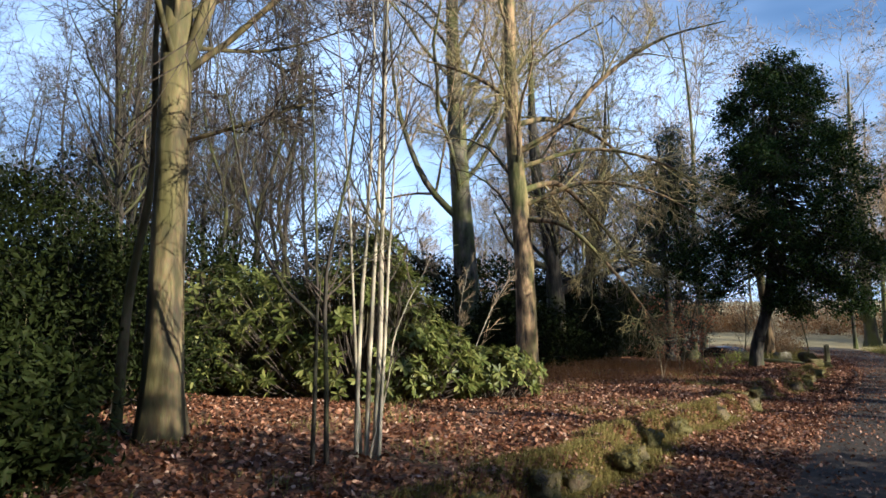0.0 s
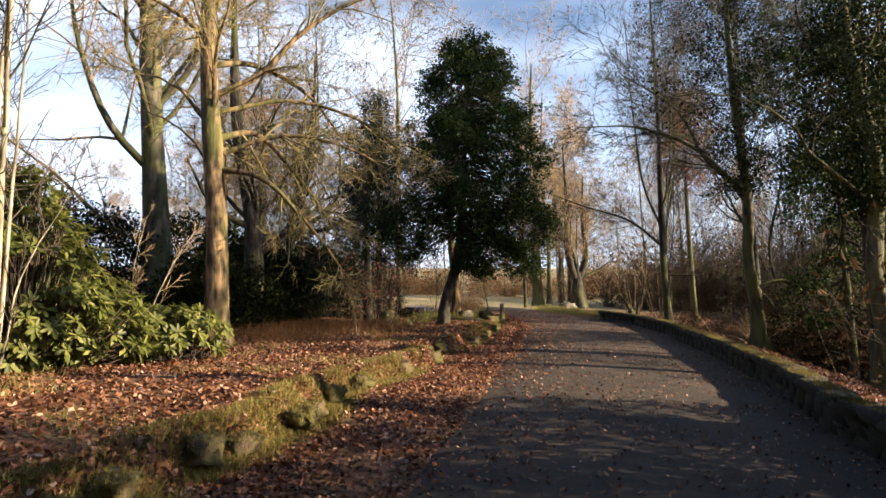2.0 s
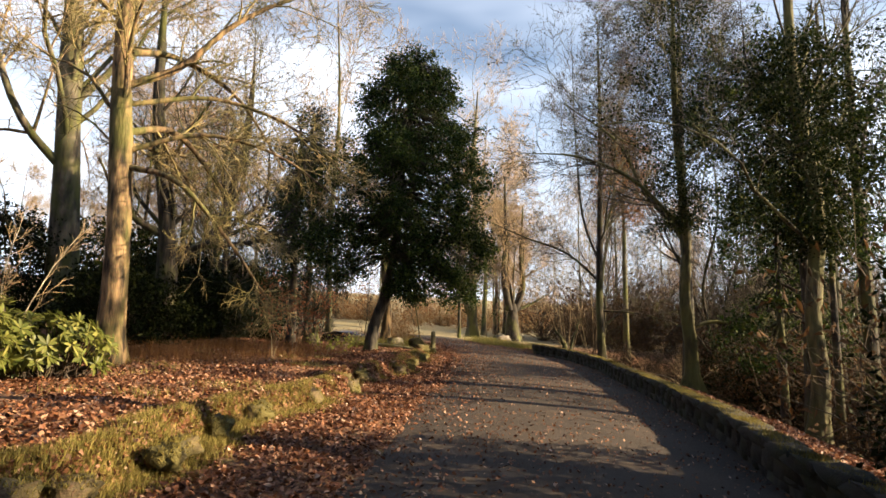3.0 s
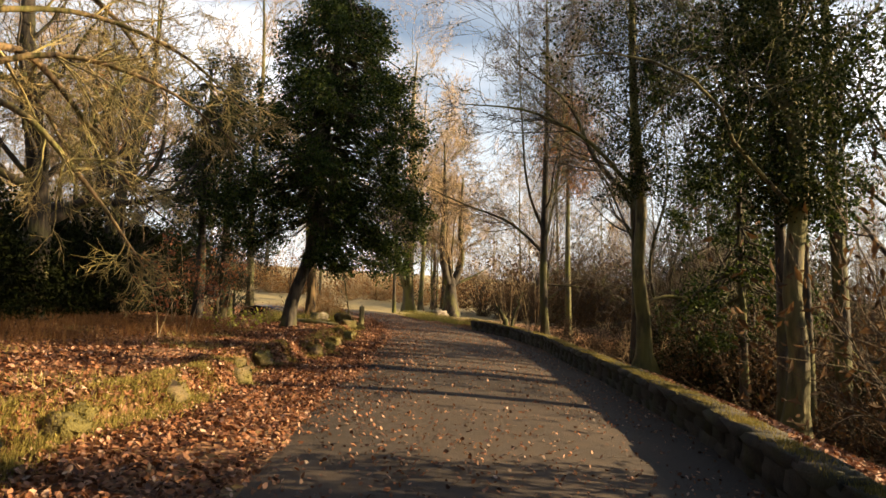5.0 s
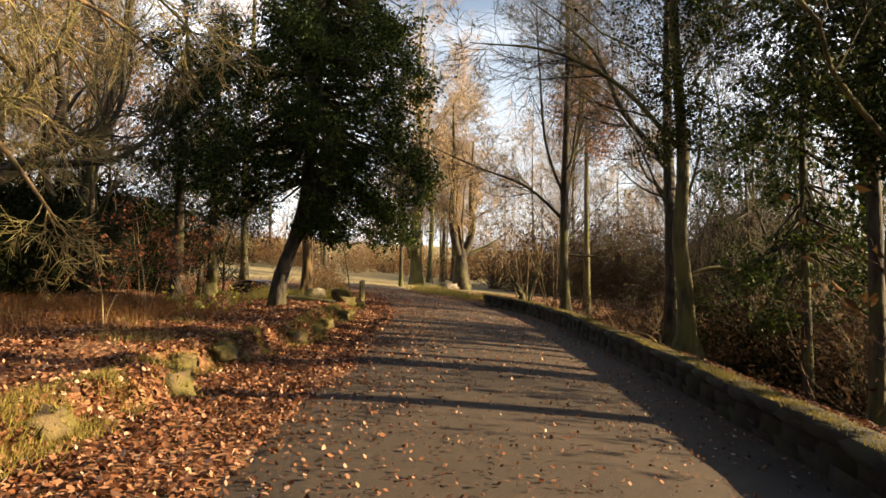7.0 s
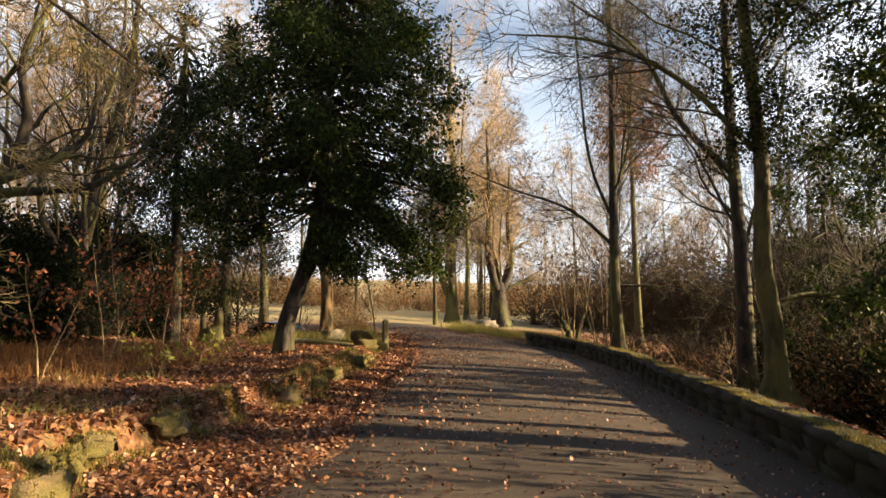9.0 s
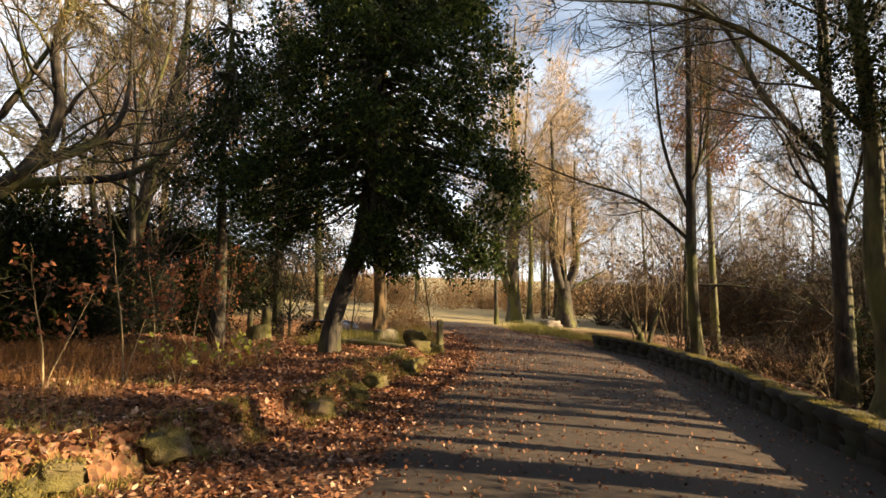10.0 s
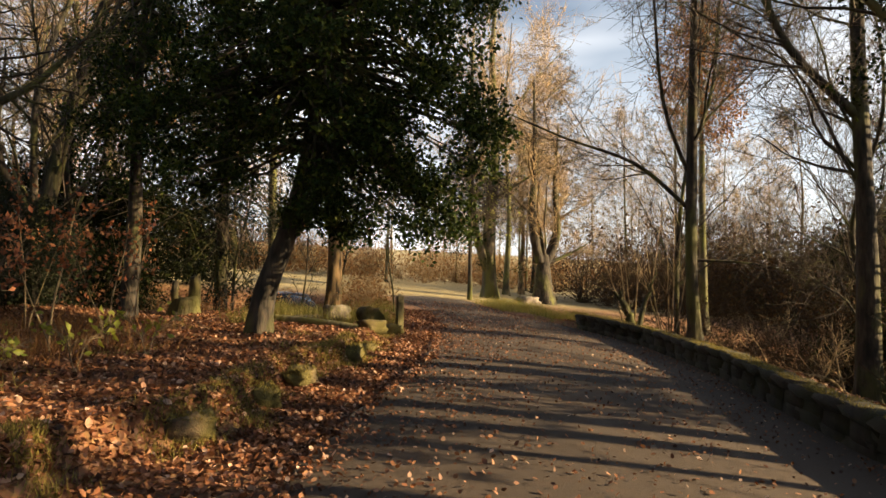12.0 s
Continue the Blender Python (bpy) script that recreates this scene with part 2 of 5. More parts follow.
def tubes(P, R, sides):
    """Many tapered tubes at once: P is branches x points x 3, R branches x points."""
    B, n = R.shape
    T = unit(np.gradient(P, axis=1))
    mean = unit(P[:, -1] - P[:, 0])
    ref = np.where(np.abs(mean[:, :1]) < 0.7, np.array([[1.0, 0, 0]]), np.array([[0, 1.0, 0]]))
    U = unit(np.cross(T, ref[:, None, :]))
    W = np.cross(T, U)
    a = np.arange(sides) * 2 * np.pi / sides
    V = P[:, :, None] + R[:, :, None, None] * (U[:, :, None] * np.cos(a)[:, None] + W[:, :, None] * np.sin(a)[:, None])
    idx = np.arange(B * n * sides).reshape(B, n, sides)
    nxt = np.roll(idx, -1, axis=2)
    F = np.stack([idx[:, :-1], nxt[:, :-1], nxt[:, 1:], idx[:, 1:]], -1).reshape(-1, 4)
    return V.reshape(-1, 3), F


def joined(pieces):
    Vs, Fs, o = [], [], 0
    for V, F in pieces:
        Vs.append(V)
        Fs.append(F + o)
        o += len(V)
    return np.concatenate(Vs), np.concatenate(Fs)


def grow(rng, start, way, length, rad, n, wiggle, up, tip=0.25):
    """Branches that wander from their starts; up bends them to the sky (or, below 0, to the ground)."""
    B = len(start)
    P = np.empty((B, n + 1, 3))
    P[:, 0] = start
    d = unit(way)
    for i in range(n):
        d = unit(d + rng.normal(0, wiggle, (B, 3)) + np.array([0, 0, up]))
        P[:, i + 1] = P[:, i] + d * (length / n)[:, None]
    R = rad[:, None] * np.linspace(1, tip, n + 1)[None]
    return P, R


def sprout(rng, P, R, k, u0, u1, angle, lo, hi, thin, length):
    """Where k children leave each branch, their ways, lengths and radii."""
    B, n = R.shape
    u = np.sort(rng.uniform(u0, u1, (B, k)), axis=1) * (n - 1)
    i = np.minimum(u.astype(int), n - 2)
    f = (u - i)[..., None]
    b = np.arange(B)[:, None]
    start = P[b, i] * (1 - f) + P[b, i + 1] * f
    t = unit(P[b, i + 1] - P[b, i])
    r = R[b, i] * (1 - f[..., 0]) + R[b, i + 1] * f[..., 0]
    q = unit(np.cross(t, rng.normal(0, 1, (B, k, 3))))
    ang = np.radians(angle) * rng.uniform(0.7, 1.25, (B, k))[..., None]
    way = t * np.cos(ang) + q * np.sin(ang)
    ln = length[:, None] * rng.uniform(lo, hi, (B, k)) * (1.15 - 0.6 * u / (n - 1))
    return start.reshape(-1, 3), way.reshape(-1, 3), ln.ravel(), (r * thin).ravel()


def spline(pts, n):
    """A smooth run of n points through waypoints."""
    p = np.asarray(pts, float)
    s = np.r_[0, np.cumsum(np.linalg.norm(np.diff(p, axis=0), axis=1))]
    m = np.gradient(p, s, axis=0) if len(p) > 2 else np.repeat((p[1:] - p[:-1]) / s[-1], 2, axis=0)
    q = np.linspace(0, s[-1], n)
    i = np.clip(np.searchsorted(s, q) - 1, 0, len(p) - 2)
    h = (s[i + 1] - s[i])[:, None]
    t = ((q - s[i]) / (s[i + 1] - s[i]))[:, None]
    return (2 * t**3 - 3 * t**2 + 1) * p[i] + (t**3 - 2 * t**2 + t) * h * m[i] + (-2 * t**3 + 3 * t**2) * p[i + 1] + (t**3 - t**2) * h * m[i + 1]


def trunk_mesh(pts, r0, r1, rng, n=28, sides=18, flare=0.7, lobes=5):
    P = spline(pts, n)
    u = np.linspace(0, 1, n)
    R = r0 * (1 - u) ** 0.85 + r1 * 0.4 * u ** 1.2
    V, F = tubes(P[None], R[None], sides)
    V = V.reshape(n, sides, 3)
    z = np.linalg.norm(P - P[0], axis=1)
    a = np.arange(sides) * 2 * np.pi / sides
    ph = rng.uniform(0, 6.28)
    k = 1 + (flare * np.exp(-z / (1.3 * r0)))[:, None] * (0.65 + 0.55 * np.cos(lobes * a + ph))[None]
    k = k + 0.05 * np.sin(2 * a[None] + 0.9 * z[:, None] + ph) + 0.03 * rng.normal(0, 1, (n, sides))
    V = P[:, None] + (V - P[:, None]) * k[..., None]
    V[0, :, 2] -= 0.25
    return V.reshape(-1, 3), F, P, R


def leaves(rng, C, size, aspect=0.5, lean=None, fold=0.25):
    """Folded pointed leaves at the places C; lean: a preferred way for their length."""
    N = len(C)
    d = rng.normal(0, 1, (N, 3))
    if lean is not None:
        d = d * 0.55 + lean
    d = unit(d)
    q = unit(np.cross(d, rng.normal(0, 1, (N, 3))))
    w = np.cross(d, q)
    s = (size * rng.uniform(0.6, 1.3, N))[:, None]
    a, m = C - d * s / 2, C + w * s * fold * 0.3
    l, r = m + q * s * aspect / 2, m - q * s * aspect / 2
    l, r = l + w * s * fold * 0.4, r + w * s * fold * 0.4
    tip = C + d * s / 2
    V = np.stack([a, l, tip, r], 1).reshape(-1, 3)
    b = np.arange(N)[:, None] * 4
    F = np.concatenate([b + np.array([[0, 1, 2]]), b + np.array([[0, 2, 3]])])
    return V, F


def branches(rng, starts, spec, least=0.0075):
    """Grows level after level. spec rows: k, u0, u1, angle, lo, hi, thin, points, wiggle, up, sides."""
    out, (P, R, L) = [], starts
    for k, u0, u1, angle, lo, hi, thin, n, wig, up, sides in spec:
        s, w, ln, rd = sprout(rng, P, R, k, u0, u1, angle, lo, hi, thin, L)
        P, R = grow(rng, s, w, ln, np.maximum(rd, least), n, wig, up)
        L = ln
        out.append((P, R, sides))
    return out


BARE = [(20, 0.26, 1.0, 46, 0.26, 0.48, 0.26, 8, 0.16, 0.05, 5), (9, 0.12, 1.0, 46, 0.36, 0.66, 0.42, 5, 0.17, 0.03, 3),
        (7, 0.10, 1.0, 46, 0.42, 0.75, 0.5, 3, 0.19, 0.02, 3), (6, 0.10, 1.0, 44, 0.5, 0.9, 0.6, 1, 0.17, 0.0, 3)]
OPEN = [(12, 0.26, 1.0, 50, 0.26, 0.48, 0.30, 8, 0.22, 0.04, 5), (7, 0.2, 1.0, 46, 0.36, 0.66, 0.45, 6, 0.22, 0.03, 3), (4, 0.2, 1.0, 46, 0.42, 0.75, 0.55, 4, 0.22, 0.02, 3), (3, 0.2, 1.0, 44, 0.5, 0.9, 0.6, 2, 0.2, 0.0, 3)]
OPEN_LIMB = [(8, 0.2, 1.0, 48, 0.3, 0.5, 0.45, 6, 0.22, 0.03, 4), *OPEN[2:]]
FAR = [(15, 0.22, 1.0, 46, 0.28, 0.50, 0.28, 6, 0.16, 0.05, 3), (8, 0.12, 1.0, 46, 0.42, 0.75, 0.45, 3, 0.17, 0.03, 3),
       (7, 0.10, 1.0, 46, 0.45, 0.8, 0.55, 2, 0.2, 0.02, 3), (3, 0.10, 1.0, 44, 0.5, 0.9, 0.7, 1, 0.17, 0.0, 3)]


def bare_tree(name, at, pts, r0, r1, seed, label, mat, twig, spec=BARE, limbs=(), limb_spec=None, category="tree", group="", flare=0.7, sides=18, leaf=None, least=0.0075):
    """A leafless tree: trunk, limbs and twigs. limbs: (waypoints, radius) of great limbs that stand out."""
    rng = np.random.default_rng(seed)
    t = thing(name, at, label, category, group)
    V, F, P, R = trunk_mesh(pts, r0, r1, rng, flare=flare, sides=sides)
    part_np("trunk", V, F, mat, t, smoothed=True)
    L = np.linalg.norm(np.diff(P, axis=0), axis=1).sum()
    levels = branches(rng, (P[None], R[None], np.array([L])), spec, least)
    thick = [tubes(p, r, s) for p, r, s in levels[:1]]
    fine = [tubes(p, r, s) for p, r, s in levels[1:]]
    tips = [levels[-1][0][:, -1], levels[-2][0][:, -1]]
    for way, rad in limbs:
        q = spline(way, 14)
        rr = rad * np.linspace(1, 0.1, 14) ** 0.8
        part_np("limb", *tubes(q[None], rr[None], 10), mat, t, smoothed=True)
        ll = np.linalg.norm(np.diff(q, axis=0), axis=1).sum()
        lv = branches(rng, (q[None], rr[None], np.array([ll])), limb_spec or [(11, 0.15, 1.0, 45, 0.3, 0.5, 0.45, 5, 0.14, 0.03, 4), *spec[2:]], least)
        fine += [tubes(p, r, s) for p, r, s in lv]
    tagged(part_np("branchwork", *joined(thick), mat, t, smoothed=True), kind="stuff")
    tagged(part_np("twig_crown", *joined(fine), twig, t), kind="stuff")
    if leaf:
        count, size, lmat, lo, hi, pname = leaf
        if pname == "ivy":
            zz = rng.uniform(lo, hi, count // 60)
            size = size * 0.62
            axis_ = np.stack([np.interp(zz, P[:, 2], P[:, i]) for i in range(3)], 1)
            out = unit(rng.normal(0, 1, (len(zz), 3)) * np.array([1, 1, 0.2])) * (0.22 + rng.gamma(2.0, 0.36, len(zz)))[:, None] * np.clip((zz - lo + 0.6) / 2.2, 0.4, 1)[:, None]
            hang = axis_ + out - np.array([0, 0, 0.25]) * np.linalg.norm(out, axis=1, keepdims=True)
            c0 = clumps(rng, hang, 125, 0.23, 0.8)
            tagged(part_np(pname, *leaves(rng, c0, size, 0.7), lmat, t), kind="stuff")
            count = count // 6
            pname = "ivy_fringe"
        c = np.concatenate(tips)
        c = c[(c[:, 2] > lo) & (c[:, 2] < hi)]
        c = c[rng.integers(0, len(c), count)] + rng.normal(0, 0.10, (count, 3))
        tagged(part_np(pname, *leaves(rng, c, size, 0.6), lmat, t), kind="stuff")
    return t


def clumps(rng, centres, per, spread, squash=0.7):
    c = np.repeat(centres, per, axis=0)
    return c + rng.normal(0, 1, c.shape) * spread * np.array([1, 1, squash])


def ellipsoid(rng, n, c, r, inner=0.45):
    d = unit(rng.normal(0, 1, (n, 3)))
    return np.asarray(c) + d * (rng.uniform(inner**3, 1, n) ** (1 / 3))[:, None] * np.asarray(r)

# ---------------------------------------------------------------- ground and road
m, n, l, b = material("leafy_ground", 0.95)
big, mid, fine = noise_node(n, l, 0.35, 5), noise_node(n, l, 3.0, 6), noise_node(n, l, 24.0, 5)
vor = n.new("ShaderNodeTexVoronoi")
vor.inputs["Scale"].default_value = 16.0
geo = n.new("ShaderNodeNewGeometry")
l.new(geo.outputs["Position"], vor.inputs["Vector"])
lit = ramp(n, [(0.0, (0.055, 0.025, 0.012)), (0.4, (0.15, 0.066, 0.028)), (0.75, (0.25, 0.12, 0.055)), (1.0, (0.36, 0.21, 0.12))])
l.new(vor.outputs["Color"], lit.inputs["Fac"])
moss_m = ramp(n, [(0.57, (0, 0, 0)), (0.72, (0.9, 0.9, 0.9))])
l.new(mid.outputs["Fac"], moss_m.inputs["Fac"])
c = mix(n, l, moss_m.outputs["Color"], lit.outputs["Color"], (0.10, 0.088, 0.028))
c = mix(n, l, 0.5, c, fine.outputs["Color"], "SOFT_LIGHT")
field = n.new("ShaderNodeAttribute")
field.attribute_name = "field"
straw = ramp(n, [(0.3, (0.20, 0.17, 0.07)), (0.7, (0.42, 0.34, 0.18))])
l.new(mid.outputs["Fac"], straw.inputs["Fac"])
c = mix(n, l, field.outputs["Fac"], c, straw.outputs["Color"])
l.new(c, b.inputs["Base Color"])
bump(n, l, vor.outputs["Distance"], b, 0.8, 0.03)
M_GROUND = m

m, n, l, b = material("worn_asphalt", 0.85)
big, mid, fine = noise_node(n, l, 0.5, 5, (1.0, 0.35, 1)), noise_node(n, l, 6, 6), noise_node(n, l, 130, 3)
col = ramp(n, [(0.3, (0.028, 0.020, 0.014)), (0.7, (0.074, 0.052, 0.036))])
l.new(big.outputs["Fac"], col.inputs["Fac"])
grit = ramp(n, [(0.35, (0.25, 0.25, 0.25)), (0.75, (0.8, 0.8, 0.8))])
l.new(fine.outputs["Fac"], grit.inputs["Fac"])
c = mix(n, l, 0.65, col.outputs["Color"], grit.outputs["Color"], "OVERLAY")
dirt = ramp(n, [(0.52, (0, 0, 0)), (0.75, (0.6, 0.6, 0.6))])
l.new(mid.outputs["Fac"], dirt.inputs["Fac"])
c = mix(n, l, dirt.outputs["Color"], c, (0.075, 0.048, 0.030))
l.new(c, b.inputs["Base Color"])
bump(n, l, fine.outputs["Fac"], b, 0.9, 0.01)
M_ROAD = m


def axis(a, b0, b1, c, fine_step, coarse):
    """Grid lines: fine between b0 and b1, growing outwards to a and c."""
    mid_ = np.arange(b0, b1, fine_step)
    lo = b0 - np.geomspace(fine_step, b0 - a, coarse)[::-1]
    hi = b1 + np.geomspace(fine_step, c - b1, coarse)
    return np.unique(np.r_[lo, mid_, hi])


gx, gy = axis(-900, -5, 22, 1200, 0.16, 46), axis(-500, 2, 31, 1500, 0.18, 46)
X, Y = np.meshgrid(gx, gy)
Z = height(X, Y) + 0.012 * waves(X * 2.1, Y * 2.3, 3)
V = site_np(np.stack([X, Y, Z], -1).reshape(-1, 3))
idx = np.arange(X.size).reshape(X.shape)
F = np.stack([idx[:-1, :-1], idx[:-1, 1:], idx[1:, 1:], idx[1:, :-1]], -1).reshape(-1, 4)
ground = new("ground", mesh_np("ground", V, F, M_GROUND, True))
tagged(ground, "woodland ground under brown fallen leaves and moss", "ground", kind="structure")
fa = ground.data.attributes.new("field", "FLOAT", "POINT")
fa.data.foreach_set("value", (smooth(34, 40, Y) * smooth(-4, 3, X + 0.2 * waves(X, Y)) * 1.0).ravel().astype(np.float32))

ys = np.arange(-30, 37.5, 0.25)
us = np.linspace(0, 1, 15)
xl, xr = road_left(ys) - 0.15 + 0.10 * waves(ys * 2.2, ys), np.where(ys < 27, wall_line(ys) + 0.05, wall_line(ys) + 0.1 * waves(ys * 2, ys))
X = xl[:, None] * (1 - us) + xr[:, None] * us
Y = np.repeat(ys[:, None], 15, 1)
Z = -0.22 + 0.022 + 0.05 * np.sin(np.pi * us)[None] * np.ones_like(X) + 0.006 * waves(X, Y)
Z[:, 0] -= 0.05
V = site_np(np.stack([X, Y, Z], -1).reshape(-1, 3))
idx = np.arange(X.size).reshape(X.shape)
F = np.stack([idx[:-1, :-1], idx[:-1, 1:], idx[1:, 1:], idx[1:, :-1]], -1).reshape(-1, 4)
road = new("road", mesh_np("road", V, F, M_ROAD, True))
tagged(road, "worn grey-brown asphalt drive with scattered leaves", "road", kind="structure")

# ---------------------------------------------------------------- left of the drive: trees
bare_tree("oak_tree", on_ground(2.05, 16.3), [(0, 0, 0), (0.03, 0, 2.5), (-0.12, 0.05, 5.6), (-0.15, 0.1, 9), (0.1, 0.2, 15)], 0.27, 0.10, 11,
          "leafless oak with sunlit mossy trunk and drooping twigs", M_OAK, M_TWIGMOSS,
          limbs=[([(0, 0, 5.6), (0.9, -0.1, 6.1), (1.9, -0.3, 7.2), (3.6, -0.5, 8.3), (5.0, -0.7, 8.6)], 0.085),
                 ([(0, 0, 4.6), (0.9, 0.4, 4.9), (2.0, 0.8, 4.0), (3.2, 1.0, 2.4)], 0.08),
                 ([(0, 0, 3.9), (0.8, -0.5, 3.7), (1.9, -0.7, 2.6), (2.9, -0.8, 1.2)], 0.07),
                 ([(0, 0, 4.3), (0.6, 0.9, 4.6), (1.4, 1.9, 4.4), (2.2, 2.6, 3.0)], 0.07),
                 ([(0, 0, 6.3), (0.8, 0.5, 6.6), (2.2, 0.9, 6.2), (3.6, 1.2, 4.6)], 0.08),
                 ([(0, 0, 6.8), (-1.0, 0.2, 7.6), (-2.4, 0.4, 8.2)], 0.08),
                 ([(0, 0, 4.2), (1.4, -0.3, 4.7), (2.9, -0.7, 4.4), (4.4, -1.0, 3.4)], 0.06), ([(0, 0, 5.2), (1.8, 0.2, 5.7), (3.4, -0.2, 5.2), (4.8, -0.5, 4.0)], 0.06)],
          limb_spec=[(13, 0.10, 1.0, 48, 0.22, 0.42, 0.45, 5, 0.16, -0.04, 4), (8, 0.15, 1.0, 45, 0.4, 0.7, 0.5, 3, 0.18, -0.06, 3), (5, 0.1, 1, 45, 0.5, 0.85, 0.6, 2, 0.18, -0.04, 3)])
bare_tree("beech_tree", on_ground(1.3, 29.5), [(0, 0, 0), (-0.1, 0, 4), (-0.3, 0, 9), (-0.5, 0.1, 15), (-0.3, 0, 25)], 0.58, 0.16, 12,
          "tall leafless beech with massive grey trunk", M_BEECH, M_TWIGTAN, flare=0.5, least=0.011,
          limbs=[([(-0.2, 0, 6.5), (-1.6, -0.3, 8), (-2.8, -0.4, 11), (-3.4, -0.5, 16)], 0.17), ([(-0.3, 0, 9), (1.2, -0.3, 11), (1.8, -0.3, 15), (2.2, -0.4, 20)], 0.15),
                 ([(-0.1, 0, 3.5), (-1.5, -0.5, 4.2), (-3.6, -0.9, 6.2), (-6, -1, 8)], 0.10)])
bare_tree("beech_tree", on_ground(-2.85, 7.3), [(0, 0, 0), (-0.02, 0, 2.0), (-0.04, 0, 4.4), (-0.12, 0, 7.0), (-0.3, 0.1, 13)], 0.215, 0.08, 13,
          "leafless beech with shaded smooth forked trunk", M_FORKED, M_TWIG, flare=0.55,
          limbs=[([(0, 0, 3.9), (0.24, 0, 4.6), (0.42, 0.05, 6.0), (0.75, 0, 10)], 0.09), ([(0.1, 0, 3.2), (0.9, -0.2, 3.35), (2.0, -0.3, 3.7)], 0.028), ([(0.1, 0, 4.3), (0.9, 0.3, 4.4), (2.0, 0.3, 4.7)], 0.028)])
bare_tree("young_tree", on_ground(-3.5, 7.7), [(0, 0, 0), (0.06, 0, 1.45), (0.24, 0, 2.8), (0.2, 0, 4.8), (0.4, 0, 7.5)], 0.062, 0.025, 14,
          "slender leafless young tree with crooked mossy stem", M_FORKED, M_TWIG, flare=0.3, sides=10, spec=[(10, 0.35, 1, 50, 0.2, 0.35, 0.5, 5, 0.14, 0.05, 4), *BARE[2:]])

# crooked trees behind the young beeches
bare_tree("crooked_oak_tree", on_ground(3.6, 22.2), [(0, 0, 0), (0.15, 0, 1.6), (0.1, 0, 3.2), (-0.3, 0, 6), (-0.4, 0, 11)], 0.32, 0.10, 15,
          "dark leafless oak with crooked spreading limbs", M_DARKBARK, M_TWIGDARK, spec=OPEN, limb_spec=OPEN_LIMB,
          limbs=[([(0.1, 0, 2.2), (0.9, -0.2, 2.7), (1.6, -0.3, 3.9), (1.5, -0.4, 5.2), (2.2, -0.4, 7)], 0.15), ([(0.1, 0, 2.6), (1.4, 0.2, 2.9), (2.8, 0.3, 3.2), (4.0, 0.3, 4.5)], 0.12),
                 ([(0.1, 0, 3.0), (-1.0, -0.2, 3.6), (-1.8, -0.3, 5)], 0.12), ([(0.6, -0.1, 2.6), (1.2, -0.6, 2.9), (2.4, -0.8, 3.6), (2.7, -0.9, 6)], 0.09)])
bare_tree("crooked_oak_tree", on_ground(6.2, 31), [(0, 0, 0), (0.2, 0, 2), (0.7, 0, 5), (1.5, 0, 9), (1.8, 0, 13)], 0.28, 0.08, 16,
          "dark leafless oak leaning between bushes", M_DARKBARK, M_TWIGDARK, spec=OPEN, limb_spec=OPEN_LIMB, limbs=[([(0.3, 0, 2.6), (-0.6, 0, 4), (-0.7, 0, 7)], 0.14)])

# ---------------------------------------------------------------- evergreens


def leaf_tree(name, at, pts, r0, r1, seed, label, mat, lmat, crowns, size, aspect=0.5, per=90, spread=0.3, limbs=(), category="tree", pname="crown", flare=0.5, gaps=0.0, shoots=0.22):
    """A tree in leaf. crowns: (count of clumps, centre, radii); shoots: share of leading shoots that break the outline."""
    rng = np.random.default_rng(seed)
    t = thing(name, at, label, category)
    V, F, P, R = trunk_mesh(pts, r0, r1, rng, flare=flare)
    part_np("trunk", V, F, mat, t, smoothed=True)
    for way, rad in limbs:
        q = spline(way, 14)
        part_np("limb", *tubes(q[None], np.linspace(rad, rad * 0.35, 14)[None], 10), mat, t, smoothed=True)
    C = np.concatenate([ellipsoid(rng, k, c, r) for k, c, r in crowns])
    C = C[(C[:, 2] > 0.9) & (np.sin(2.3 * C[:, 0] + 0.8 * C[:, 2] + seed) * np.sin(2.1 * C[:, 1] - seed) * np.sin(1.9 * C[:, 2] + 0.6 * C[:, 0]) > -0.16 - gaps)]
    near = P[np.argmin(np.linalg.norm(C[:, None] - (P + np.array([0, 0, -1.2]))[None], axis=2), axis=1)]
    mid_ = (near + C) / 2 + rng.normal(0, 0.15, C.shape) + np.array([0, 0, 0.2])
    B = np.stack([near, near * 0.4 + mid_ * 0.6, mid_, mid_ * 0.45 + C * 0.55, C], 1)
    tagged(part_np("branchwork", *tubes(B, np.repeat(np.linspace(0.035, 0.008, 5)[None], len(C), 0), 4), mat, t), kind="stuff")
    c = clumps(rng, C, per, spread)
    lead = []
    for k, c0, r in crowns:
        n_ = max(4, int(k * shoots))
        d = unit(rng.normal(0, 1, (n_, 3)) + np.array([0, 0, 0.35]))
        tip = np.asarray(c0) + d * np.asarray(r) * rng.uniform(0.9, 1.28, (n_, 1))
        way = unit(d + np.array([0, 0, 0.6]))
        f = rng.random((n_, 46)) ** 0.8
        q = tip[:, None] - way[:, None] * (f * rng.uniform(0.45, 0.9, (n_, 1)))[..., None] + rng.normal(0, 1, (n_, 46, 3)) * (0.03 + 0.10 * f)[..., None]
        lead.append(q.reshape(-1, 3))
    lead = np.concatenate(lead)
    c = np.concatenate([c, lead[lead[:, 2] > 0.9]])
    tagged(part_np(pname, *leaves(rng, c, size, aspect), lmat, t), kind="stuff")
    return t


